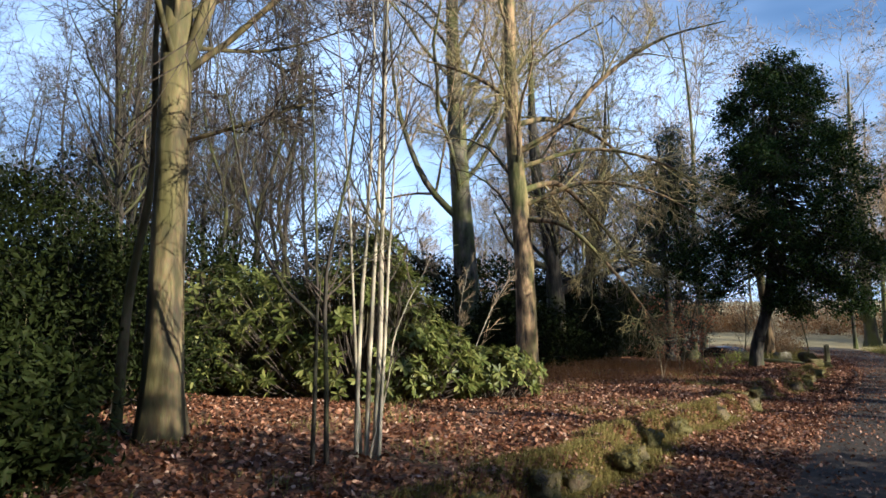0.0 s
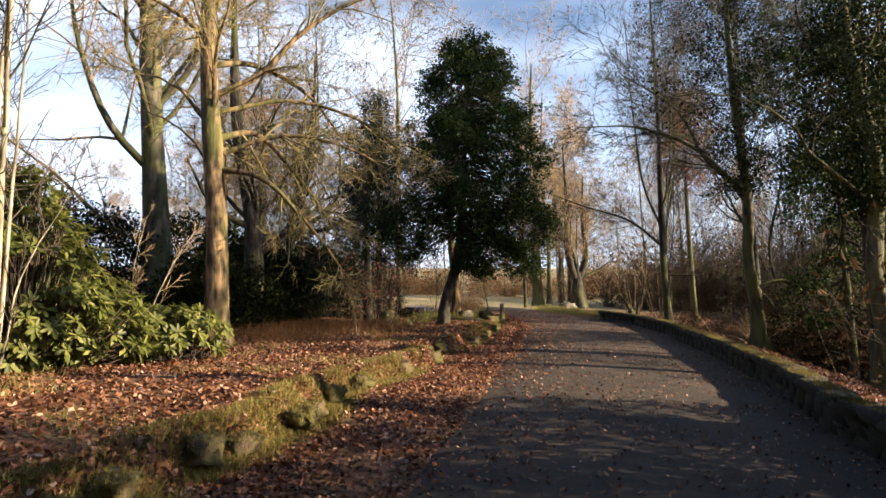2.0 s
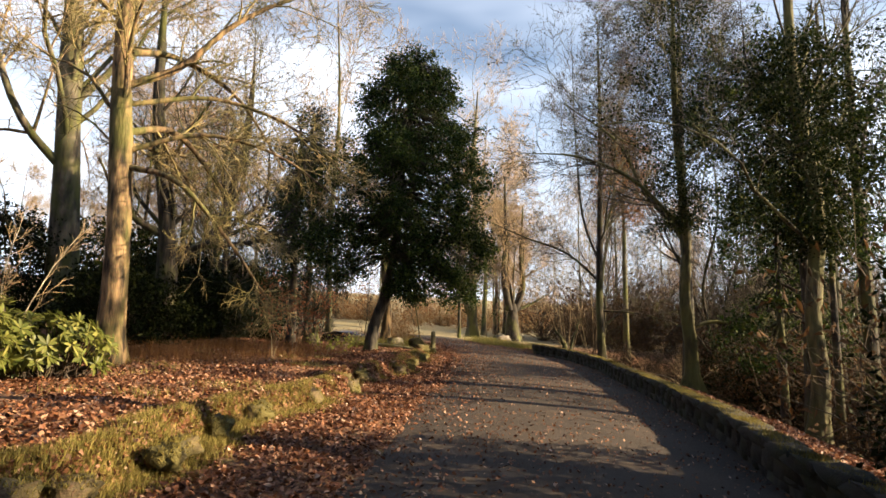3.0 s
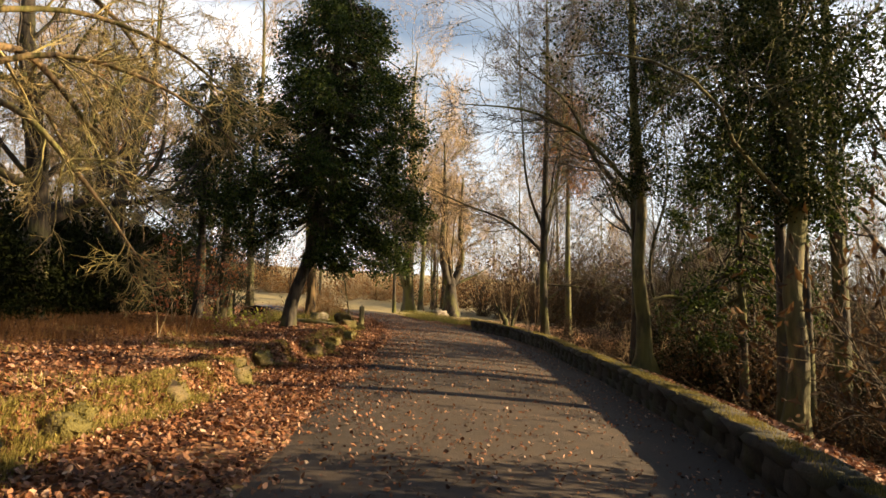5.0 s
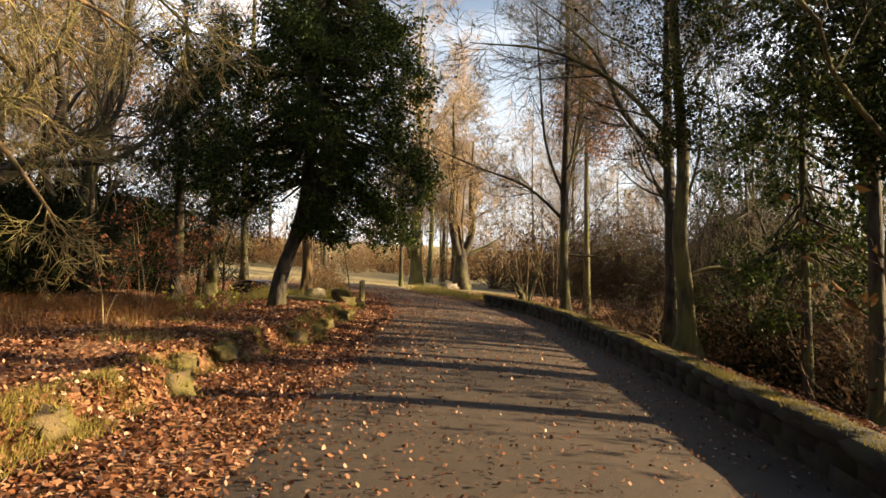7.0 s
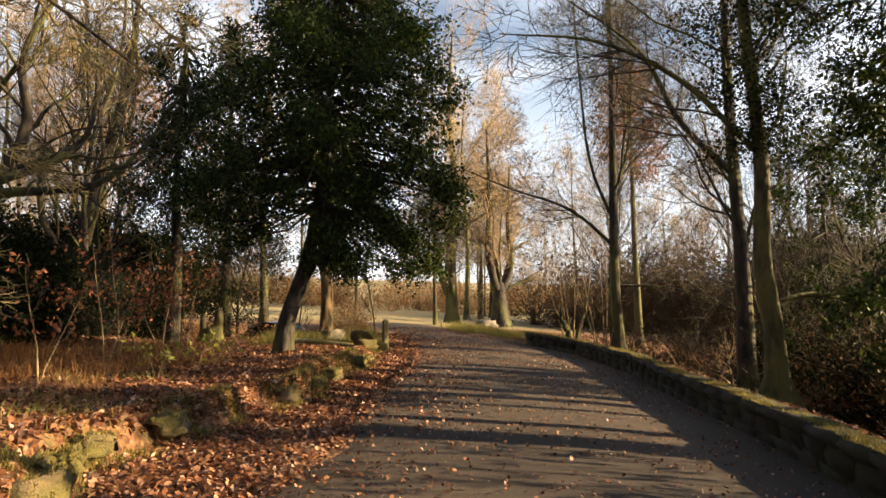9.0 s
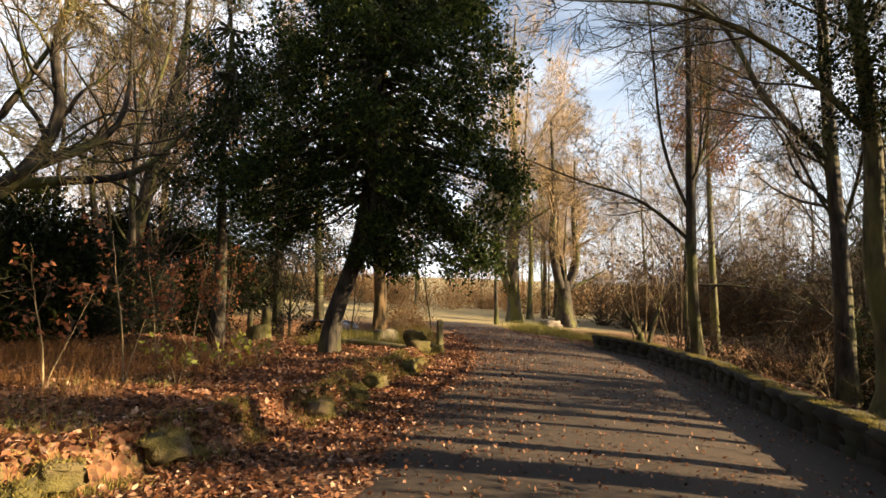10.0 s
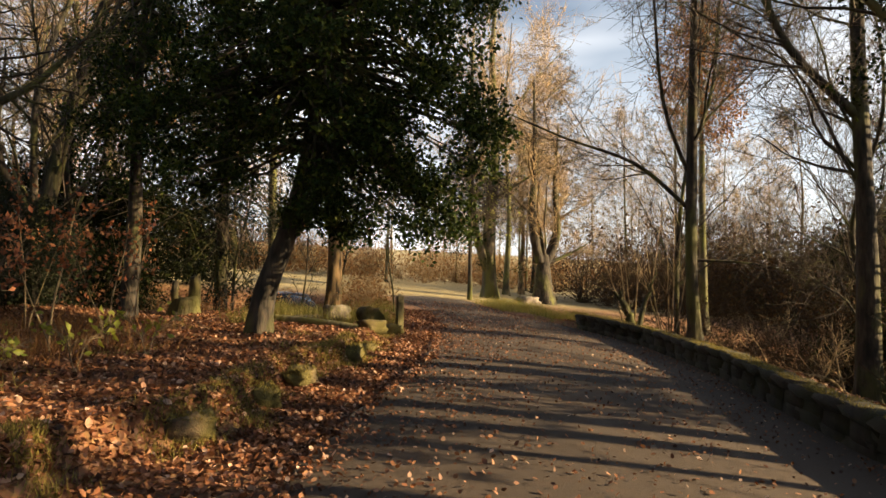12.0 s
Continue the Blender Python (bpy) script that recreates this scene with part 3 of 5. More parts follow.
leaf_tree("holly_tree", on_ground(10.15, 22.5), [(0, 0, 0), (0.1, 0, 0.7), (0.42, -0.1, 1.7), (0.7, -0.1, 3.0), (1.0, 0, 5.5), (1.3, 0, 9.9)], 0.185, 0.05, 21,
          "dense dark green holly with leaning sunlit trunk", M_DARKBARK, M_HOLLY,
          [(340, (0.9, -0.8, 5.2), (2.25, 2.7, 2.6)), (210, (1.25, -0.3, 7.9), (1.9, 1.9, 1.8)), (30, (1.6, -0.3, 9.8), (0.6, 0.6, 1.0)), (24, (0.7, -0.2, 9.4), (0.5, 0.5, 0.8)), (22, (2.3, -0.4, 9.2), (0.5, 0.5, 0.8)),
           (16, (-0.2, -0.2, 8.2), (0.6, 0.5, 0.7)), (80, (2.4, -1.6, 3.2), (1.2, 1.2, 1.2)), (80, (-1.0, 0.1, 3.5), (1.3, 1.3, 1.3)), (80, (1.5, -0.9, 2.3), (1.4, 1.2, 0.8)), (30, (2.8, -1.6, 5.6), (0.8, 0.9, 1.1)),
           (26, (-1.3, -0.6, 5.8), (0.8, 0.9, 0.9)), (20, (2.8, -1.1, 7.5), (0.6, 0.7, 0.6)), (18, (2.5, -1.5, 1.7), (0.8, 0.7, 0.5))],
          0.095, 0.55, 95, 0.17, limbs=[([(0.3, -0.08, 1.3), (0.75, -0.25, 2.2), (1.2, -0.4, 3.4), (1.6, -0.5, 5)], 0.10)])
leaf_tree("holly_tree", on_ground(8.3, 25.2), [(0, 0, 0), (0.05, 0, 1.5), (0.0, 0, 4), (0.1, 0, 7.4)], 0.16, 0.04, 23, "shaded dark holly standing behind larger holly", M_DARKBARK, M_HOLLY,
          [(100, (0, 0, 4.2), (1.3, 1.3, 2.1)), (50, (0.1, 0, 6.4), (0.9, 0.9, 1.2)), (14, (0.1, 0, 7.7), (0.35, 0.35, 0.7))], 0.085, 0.5, 110, 0.19)
bare_tree("oak_tree", on_ground(13.0, 27.6), [(0, 0, 0), (0.05, 0, 1.4), (-0.1, 0, 3.2), (0.1, 0, 7), (0.2, 0, 11)], 0.20, 0.06, 24, "leafless oak beside the field behind holly", M_OAK, M_TWIGTAN, spec=OPEN, flare=0.6)
leaf_tree("spruce_tree", on_ground(11.0, 31.5), [(0, 0, 0), (0, 0, 5), (0.1, 0, 11.2)], 0.2, 0.03, 22, "tall green spruce with pointed top", M_DARKBARK, M_CONIFER,
          [(150, (0, 0, 4.0), (2.4, 2.4, 3.0)), (110, (0, 0, 7.4), (1.5, 1.5, 2.4)), (45, (0.1, 0, 10.2), (0.6, 0.6, 1.5))], 0.13, 0.25, 90, 0.26)


def bush(name, at, seed, label, lmat, clumps_, size, aspect, per, spread, category="shrub", stems=14, height_=1.5, width=1.0, smat=None):
    """A shrub: stems from one foot and leaf clumps."""
    rng = np.random.default_rng(seed)
    t = thing(name, at, label, category)
    s = np.zeros((stems, 3)) + rng.normal(0, 0.12, (stems, 3)) * np.array([1, 1, 0])
    way = np.stack([rng.normal(0, 0.7, stems), rng.normal(0, 0.7, stems), np.ones(stems)], 1)
    P, R = grow(rng, s, way, height_ * rng.uniform(0.55, 1.1, stems), rng.uniform(0.008, 0.024, stems), 5, 0.22, 0.0)
    s2, w2, l2, r2 = sprout(rng, P, R, 5, 0.2, 1, 45, 0.3, 0.6, 0.6, np.full(stems, height_))
    P2, R2 = grow(rng, s2, w2, l2, np.maximum(r2, 0.005), 2, 0.2, 0.03)
    tagged(part_np("stemwork", *joined([tubes(P, R, 3), tubes(P2, R2, 3)]), smat or M_TWIG, t), kind="stuff")
    C = np.concatenate([ellipsoid(rng, k, c, r, 0.55) for k, c, r in clumps_])
    C = C[C[:, 2] > 0.08]
    c = clumps(rng, C, per, spread)
    c = c[c[:, 2] > 0.03]
    tagged(part_np("foliage", *leaves(rng, c, size, aspect), lmat, t), kind="stuff")
    return t


def whorl_bush(name, at, seed, label, lmat, domes, n_whorl, size):
    """Rhododendron: rosettes of long leaves on branching stems."""
    rng = np.random.default_rng(seed)
    t = thing(name, at, label, "shrub")
    C = np.concatenate([ellipsoid(rng, int(n_whorl * f), c, r, 0.75) for f, c, r in domes])
    C = C[C[:, 2] > 0.1]
    foot = np.stack([C[:, 0] * 0.35, C[:, 1] * 0.35, np.zeros(len(C))], 1) + rng.normal(0, 0.1, C.shape) * np.array([1, 1, 0])
    mid_ = foot * 0.35 + C * 0.65 - np.array([0, 0, 0.1])
    B = np.stack([foot, (foot + mid_) / 2 + rng.normal(0, 0.06, C.shape), mid_, C], 1)
    tagged(part_np("stemwork", *tubes(B, np.repeat(np.array([[0.016, 0.012, 0.009, 0.005]]), len(C), 0), 4), M_TWIG, t), kind="stuff")
    k = 11
    a = rng.uniform(0, 6.28, (len(C), 1)) + np.arange(k) * 6.28 / k * 1.0 + rng.normal(0, 0.15, (len(C), k))
    tilt = rng.uniform(-0.35, 0.55, (len(C), k))
    ax = unit(unit(C - np.array([np.mean(C[:, 0]), np.mean(C[:, 1]), 0.4])) * 0.9 + np.array([0, 0, 0.55]) + rng.normal(0, 0.3, C.shape))
    e1 = unit(np.cross(ax, np.array([0.3, 0.2, 1.0])))
    e2 = np.cross(ax, e1)
    d = (e1[:, None] * np.cos(a)[..., None] + e2[:, None] * np.sin(a)[..., None]) * np.cos(tilt)[..., None] + ax[:, None] * np.sin(tilt)[..., None]
    s = size * rng.uniform(0.7, 1.2, (len(C), k, 1))
    q = unit(np.cross(np.broadcast_to(ax[:, None], d.shape), d) + rng.normal(0, 0.15, d.shape))
    up = np.cross(d, q)
    base = C[:, None] + d * 0.01
    w = s * 0.15
    mid1, mid2, tip = base + d * s * 0.35, base + d * s * 0.72 - up * s * 0.03, base + d * s - up * s * 0.12
    V = np.stack([base, mid1 + q * w, mid2 + q * w, tip, mid2 - q * w, mid1 - q * w], 2).reshape(-1, 3)
    o = np.arange(len(C) * k)[:, None] * 6
    F = np.concatenate([o + np.array([[0, 1, 2, 3]]), o + np.array([[0, 3, 4, 5]])])
    tagged(part_np("foliage", V, F, lmat, t), kind="stuff")
    return t


whorl_bush("rhododendron_bush", on_ground(-1.2, 11.6), 31, "large sunlit green rhododendron with long leaves", M_RHODO,
           [(0.30, (-1.6, 0.3, 0.9), (1.3, 1.2, 1.3)), (0.45, (0.0, 0.0, 1.0), (1.3, 1.2, 1.55)), (0.18, (1.1, 0.2, 0.5), (0.9, 0.9, 0.8)), (0.12, (0.2, 0, 2.1), (0.6, 0.6, 0.7))], 950, 0.17)
whorl_bush("rhododendron_bush", on_ground(1.0, 12.6), 32, "low sunlit rhododendron beside leaf litter", M_RHODO,
           [(0.6, (0, 0, 0.35), (0.9, 0.8, 0.55)), (0.4, (-0.8, 0.1, 0.5), (0.7, 0.7, 0.75))], 260, 0.16)
whorl_bush("rhododendron_bush", on_ground(-3.6, 12.4), 33, "shaded green rhododendron below bare trees", M_RHODO,
           [(0.6, (0, 0, 0.8), (1.5, 1.3, 1.5)), (0.4, (-1.6, 0.3, 0.8), (1.3, 1.2, 1.3))], 700, 0.17)
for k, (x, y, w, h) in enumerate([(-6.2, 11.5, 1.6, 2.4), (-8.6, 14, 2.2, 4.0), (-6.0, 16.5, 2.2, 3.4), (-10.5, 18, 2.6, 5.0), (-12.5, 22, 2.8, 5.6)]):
    bush("laurel_bush", on_ground(x, y), 40 + k, "shade-toned evergreen laurel bush", M_LAUREL, [(110, (0, 0, h * 0.45), (w, w, h * 0.6))], 0.14, 0.42, 80, 0.28, height_=h)
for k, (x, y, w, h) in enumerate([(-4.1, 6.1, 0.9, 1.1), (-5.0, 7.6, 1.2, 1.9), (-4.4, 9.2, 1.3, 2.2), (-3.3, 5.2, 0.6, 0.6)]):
    bush("laurel_bush", on_ground(x, y), 480 + k, "low shade-toned laurel around beech trunk", M_LAUREL, [(int(50 + 60 * w), (0, 0, h * 0.42), (w, w, h * 0.6))], 0.11, 0.42, 60, 0.2, height_=h)
# shade-toned evergreen belt behind the oak and the beech
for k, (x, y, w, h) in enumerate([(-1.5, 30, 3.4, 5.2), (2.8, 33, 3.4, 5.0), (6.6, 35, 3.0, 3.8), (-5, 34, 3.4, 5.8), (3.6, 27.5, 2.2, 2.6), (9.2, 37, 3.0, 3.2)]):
    bush("laurel_bush", on_ground(x, y), 50 + k, "dense shade-toned evergreen laurel behind bare trees", M_LAUREL, [(210, (0, 0, h * 0.42), (w, w * 0.8, h * 0.6))], 0.17, 0.42, 70, 0.34, height_=h)
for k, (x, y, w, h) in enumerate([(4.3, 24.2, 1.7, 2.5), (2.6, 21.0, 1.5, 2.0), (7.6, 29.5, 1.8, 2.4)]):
    bush("laurel_bush", on_ground(x, y), 56 + k, "shade-toned evergreen laurel under crooked oak", M_LAUREL, [(130, (0, 0, h * 0.42), (w, w, h * 0.6))], 0.13, 0.42, 70, 0.26, height_=h)
bush("yew_bush", on_ground(6.0, 26.4), 60, "rounded dark green yew bush", M_CONIFER, [(160, (0, 0, 1.05), (1.5, 1.4, 1.25))], 0.09, 0.25, 110, 0.2, height_=1.8)

# ---------------------------------------------------------------- right of the drive: trees
bare_tree("ivy_clad_tree", on_ground(14.8, 10.2), [(0, 0, 0), (0.14, -0.09, 1.1), (0.08, -0.05, 2.6), (0.23, -0.15, 4.1), (0.26, -0.16, 5.1), (0.06, -0.05, 6.6), (0.25, 0, 13.5)], 0.20, 0.10, 71,
          "leafless tree with curved mossy trunk and ivy", M_MOSSBARK, M_TWIGDARK, leaf=(8000, 0.12, M_IVY, 4.0, 8.5, "ivy"), flare=0.6, spec=OPEN)
bare_tree("ivy_clad_tree", on_ground(18.0, 16.2), [(0, 0, 0), (0.02, 0, 1.3), (-0.1, 0.05, 2.8), (-0.02, 0, 4.2), (-0.25, 0, 8), (-0.2, 0, 14)], 0.20, 0.08, 72,
          "sunlit buttressed trunk with ivy and bare branches", M_MOSSBARK, M_TWIGDARK, flare=1.6, leaf=(8000, 0.12, M_IVY, 5.0, 13, "ivy"),
          limbs=[([(0.05, 0, 1.9), (0.6, -0.3, 2.1), (1.4, -0.6, 2.05), (2.6, -1.0, 2.3)], 0.07), ([(-0.2, 0, 5), (-1.5, 0.6, 6.4), (-3.2, 1.0, 7.0), (-5.2, 1.6, 7.0)], 0.07)])
bare_tree("bare_tree", on_ground(22.0, 19.8), [(0, 0, 0), (0.1, 0, 3), (0.0, 0, 7), (0.2, 0, 15)], 0.24, 0.08, 74, "dark leafless tree with spreading limbs", M_DARKBARK, M_TWIG,
          limbs=[([(0, 0, 6), (-1.2, 0.7, 7.5), (-2.0, 1.2, 9.5), (-4, 2, 11)], 0.11)])
SLIM = [(20, 0.34, 1.0, 50, 0.22, 0.40, 0.34, 8, 0.10, 0.05, 6), (10, 0.2, 1.0, 40, 0.35, 0.6, 0.45, 6, 0.13, 0.05, 4), *BARE[2:]]
bare_tree("bare_tree", on_ground(21.2, 23.7), [(0, 0, 0), (-0.1, 0, 1.5), (-0.05, 0, 4.8), (0.1, 0, 9), (0.1, 0, 15)], 0.17, 0.05, 75, "leafless forked tree with fine ascending branches", M_DARKBARK, M_TWIG, spec=SLIM,
          limbs=[([(-0.05, 0, 4.2), (-0.5, 0.3, 5.6), (-0.8, 0.5, 9), (-0.9, 0.6, 14)], 0.055), ([(-0.05, 0, 5.0), (0.35, -0.2, 6.2), (0.6, -0.4, 9), (0.9, -0.5, 13)], 0.05),
                 ([(-0.05, 0, 3.4), (-1.2, 0.7, 4.6), (-2.8, 1.6, 5.3), (-4.6, 2.6, 6.2)], 0.06), ([(-0.05, 0, 2.2), (1.3, -0.8, 2.1), (2.6, -1.6, 1.7)], 0.04)])
leaf_tree("holly_tree", on_ground(18.9, 13.7), [(0, 0, 0), (0, 0, 3), (0.1, 0, 10)], 0.12, 0.04, 76, "loose dark green holly among bare trees", M_DARKBARK, M_HOLLY,
          [(150, (0.2, -0.2, 8.6), (2.8, 2.5, 3.0)), (62, (0.4, -0.3, 5.2), (2.2, 1.9, 2.0)), (55, (0.6, 0.2, 2.6), (2.4, 1.8, 1.1))], 0.12, 0.55, 70, 0.17)
leaf_tree("holly_tree", on_ground(17.4, 11.2), [(0, 0, 0), (0, 0, 3), (0.1, 0, 9)], 0.11, 0.04, 77, "loose dark green holly beside ivy-clad tree", M_DARKBARK, M_HOLLY,
          [(110, (-0.2, 0.2, 7.2), (2.4, 2.2, 3.0))], 0.12, 0.55, 70, 0.17)
for k, (x, y) in enumerate([(25.0, 17.2), (27.5, 20.5)]):
    leaf_tree("holly_tree", on_ground(x, y), [(0, 0, 0), (0.1, 0, 3), (0.0, 0.1, 9)], 0.12, 0.04, 400 + k, "loose dark holly deep on the slope", M_DARKBARK, M_HOLLY,
              [(55, (0, 0, 3.6), (2.3, 2.2, 1.7)), (60, (0.1, 0, 8.2), (2.2, 2.1, 2.2))], 0.12, 0.55, 70, 0.2)
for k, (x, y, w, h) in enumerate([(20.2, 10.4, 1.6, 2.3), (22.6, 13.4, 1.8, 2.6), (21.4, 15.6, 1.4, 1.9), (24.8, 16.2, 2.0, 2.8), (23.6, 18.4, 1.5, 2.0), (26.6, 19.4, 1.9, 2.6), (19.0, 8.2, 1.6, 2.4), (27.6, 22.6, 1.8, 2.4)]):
    bush("laurel_bush", on_ground(x, y), 290 + k, "shade-toned evergreen laurel on the wooded slope", M_LAUREL, [(int(70 * w), (0, 0, h * 0.45), (w, w, h * 0.6))], 0.13, 0.42, 60, 0.26, height_=h)
# trees beside and behind the start of the walk, mostly unseen, added for their shadows
for k, (x, y) in enumerate([(11.2, 3.4), (5.2, -6.5), (15.6, 10.8), (18.8, 11.2), (21.5, 13.6), (19.5, 7.4), (17.3, 5.6), (22.6, 9.6), (25.2, 12.4)]):
    bare_tree("bare_tree", on_ground(x, y), [(0, 0, 0), (0.1, 0, 3), (0, 0, 7), (0.2, 0.1, 14)], (0.24, 0.24, 0.13, 0.20, 0.16, 0.32, 0.26, 0.34, 0.30)[k], 0.09, 240 + k, "leafless tree behind the low wall", M_DARKBARK, M_TWIG, spec=[(11, 0.45, 1.0, 46, 0.22, 0.36, 0.45, 8, 0.15, 0.06, 5), (6, 0.2, 1.0, 44, 0.35, 0.6, 0.5, 5, 0.16, 0.03, 4), (5, 0.15, 1.0, 44, 0.4, 0.65, 0.55, 4, 0.18, 0.02, 3)])
leaf_tree("holly_tree", on_ground(9.6, -1.1), [(0, 0, 0), (0.1, 0, 3), (0.1, 0, 9)], 0.2, 0.04, 84, "unseen dense holly added to shade the bank", M_DARKBARK, M_HOLLY,
          [(260, (0, 0, 4.6), (2.4, 2.4, 3.4))], 0.1, 0.55, 80, 0.3)

# Unseen bushes behind the wall, added to shade the drive's beginning.
for k, (x, y) in enumerate([(5.9, -0.6), (7.6, 2.0), (8.7, 3.5), (4.2, -2.6), (9.7, 4.7)]):
    bush("laurel_bush", on_ground(x, y), 270 + k, "unseen shade-toned laurel added to shade the drive", M_LAUREL, [(120, (0, 0, 1.4), (1.2, 1.2, 1.8))], 0.12, 0.42, 60, 0.24, height_=2.8)
# Unseen evergreens around the start, added to keep sky light off the bank.
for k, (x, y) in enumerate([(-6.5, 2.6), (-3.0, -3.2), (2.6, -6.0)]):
    leaf_tree("holly_tree", on_ground(x, y), [(0, 0, 0), (0.1, 0, 3), (0.1, 0, 9)], 0.2, 0.04, 260 + k, "unseen dense evergreen added to block sky light", M_DARKBARK, M_LAUREL,
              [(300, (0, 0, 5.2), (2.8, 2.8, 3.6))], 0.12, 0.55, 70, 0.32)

# unseen tall conifers added behind the start of the walk to block sky light
rear = leaf_tree("spruce_tree", on_ground(-8.5, -3.0), [(0, 0, 0), (0, 0, 6), (0.1, 0, 16)], 0.28, 0.04, 280, "unseen tall spruce added to block sky light", M_DARKBARK, M_CONIFER,
                 [(150, (0, 0, 4.2), (3.2, 3.2, 3.4)), (120, (0, 0, 8.8), (2.5, 2.5, 3.4)), (60, (0.1, 0, 13.2), (1.3, 1.3, 2.8))], 0.24, 0.3, 60, 0.4)
for k, (x, y) in enumerate([(-13.5, 1.0), (-11.5, -8.0), (-6.0, -9.5), (-1.0, -12.0), (3.8, -13.0), (-15.0, 6.5), (-9.0, 3.0), (-16.5, -4.0), (-4.5, -16.0)]):
    s = 1.0 + 0.12 * (k % 3)
    copy_thing(rear, Matrix.Translation(on_ground(x, y)) @ Matrix.Rotation(1.7 * k, 4, "Z") @ Matrix.Diagonal((s, s, s, 1)))

# ---------------------------------------------------------------- the far end of the drive
bare_tree("ivy_clad_tree", on_ground(25.4, 41), [(0, 0, 0), (-0.1, 0, 3), (0.25, 0, 8), (0.1, 0.2, 12), (0.3, 0, 17)], 0.36, 0.10, 91, "tall double-trunked beech with sunlit tan in its colour", M_BEECH, M_TWIGTAN, least=0.010, spec=FAR,
          limbs=[([(0, 0, 1.0), (-0.8, 0, 3), (-1.2, 0, 8), (-1.1, 0, 14)], 0.24)], leaf=(2500, 0.12, M_IVY, 1, 9, "ivy"))
bare_tree("pollard_tree", on_ground(27.4, 39.3), [(0, 0, 0), (0, 0, 1.2), (0.05, 0, 2.4)], 0.55, 0.5, 92, "thick dark pollard with upright bare limbs", M_DARKBARK, M_TWIGTAN, flare=0.25, least=0.010,
          spec=[(6, 0.8, 1.0, 20, 2.2, 3.4, 0.3, 8, 0.1, 0.1, 6), (8, 0.2, 1.0, 40, 0.3, 0.5, 0.5, 6, 0.13, 0.05, 4), *BARE[2:]],
          limbs=[([(0.2, 0, 2.0), (0.8, 0, 3.2), (0.7, 0, 5.5), (0.9, 0, 9)], 0.22), ([(-0.2, 0, 2.0), (-0.6, 0, 3.6), (-0.5, 0, 7), (-0.6, 0, 11)], 0.25), ([(0.3, 0, 2.0), (1.6, -0.3, 2.6), (3.0, -0.4, 3.4)], 0.1)])
bare_tree("young_tree", on_ground(22.7, 38.2), [(0, 0, 0), (0, 0, 2.5), (0.1, 0, 7)], 0.11, 0.03, 93, "slender young roadside tree", M_DARKBARK, M_TWIG, flare=0.2, leaf=(500, 0.12, M_YELLOW, 2, 7, "foliage"))
far_kinds = []
for k, (mat, twig, h) in enumerate([(M_BEECH, M_TWIGTAN, 17), (M_OAK, M_TWIGTAN, 14), (M_DARKBARK, M_TWIG, 15)]):
    far_kinds.append(bare_tree("bare_tree", on_ground(30 + 3 * k, 47 + 3 * k), [(0, 0, 0), (0.2, 0, h * 0.3), (0, 0.2, h * 0.6), (0.3, 0, h)], 0.19, 0.05, 100 + k,
                               "distant leafless tree in low sun", mat, twig, FAR, group="distant woodland trees", sides=8, least=0.015))
slenders = []
for k, (sway, lean_) in enumerate([(0.25, 0.3), (-0.4, 0.5), (0.5, -0.4)]):
    slenders.append(bare_tree("slender_tree", on_ground(-8.5 - 1.3 * k, 21 + 2 * k), [(0, 0, 0), (0.4 * sway, 0.1, 2.2), (sway, -0.1, 4.6), (0.2 * sway + lean_, 0.2, 7.5), (sway + lean_, 0.1, 11 + k)], 0.075 + 0.012 * k, 0.03, 104 + k, "thin dark leafless woodland tree", M_DARKBARK, M_TWIG, group="thin woodland trees", sides=8, least=0.008, flare=0.35,
                    spec=[(22, 0.16, 1.0, 40, 0.20, 0.40, 0.5, 7, 0.15, 0.06, 3), (8, 0.15, 1.0, 42, 0.35, 0.62, 0.55, 4, 0.17, 0.02, 3), (5, 0.15, 1.0, 44, 0.45, 0.8, 0.6, 2, 0.19, 0.0, 3)]))


def open_field(x, y):
    """Keeps the way of the sun to the field at the drive's end clear."""
    return 41 < 0.53 * x + 0.85 * y < 50 and 24 < x < 60


rng = np.random.default_rng(7)
spots = [(rng.uniform(24, 70), rng.uniform(44, 90)) for _ in range(19)] + [(rng.uniform(-4, 22), rng.uniform(62, 100)) for _ in range(9)]
spots += [(wall_line(y) + d, y) for y, d in zip(rng.uniform(20, 44, 15), rng.uniform(12, 55, 15))]
thin = [(rng.uniform(-17, -5.0), rng.uniform(12, 36)) for _ in range(36)] + [(wall_line(yy) + rng.uniform(5, 16), yy) for yy in rng.uniform(22, 36, 9)] + [(rng.uniform(3, 8), rng.uniform(27, 36)) for _ in range(4)]
spots += [(rng.uniform(4, 14), rng.uniform(34, 52)) for _ in range(5)]
for _ in range(42):
    x, y = rng.uniform(20, 52), rng.uniform(14, 36)
    if 0.53 * x + 0.85 * y > 28 and x - wall_line(y) > 7:
        thin.append((x, y))
for x, y in thin:
    if open_field(x, y):
        continue
    s = rng.uniform(0.6, 1.25)
    copy_thing(slenders[int(rng.integers(0, 3))], Matrix.Translation(on_ground(x, y)) @ Matrix.Rotation(rng.uniform(0, 6.28), 4, "Z") @ Matrix.Rotation(rng.normal(0, 0.06), 4, "X") @ Matrix.Diagonal((s, s, s, 1)))
for x, y in spots:
    if open_field(x, y):
        continue
    src = far_kinds[2 if x < -4 else int(rng.integers(0, 2))]
    s = rng.uniform(0.55, 1.1)
    copy_thing(src, Matrix.Translation(on_ground(x, y)) @ Matrix.Rotation(rng.uniform(0, 6.28), 4, "Z") @ Matrix.Diagonal((s * 0.8, s * 0.8, s, 1)))

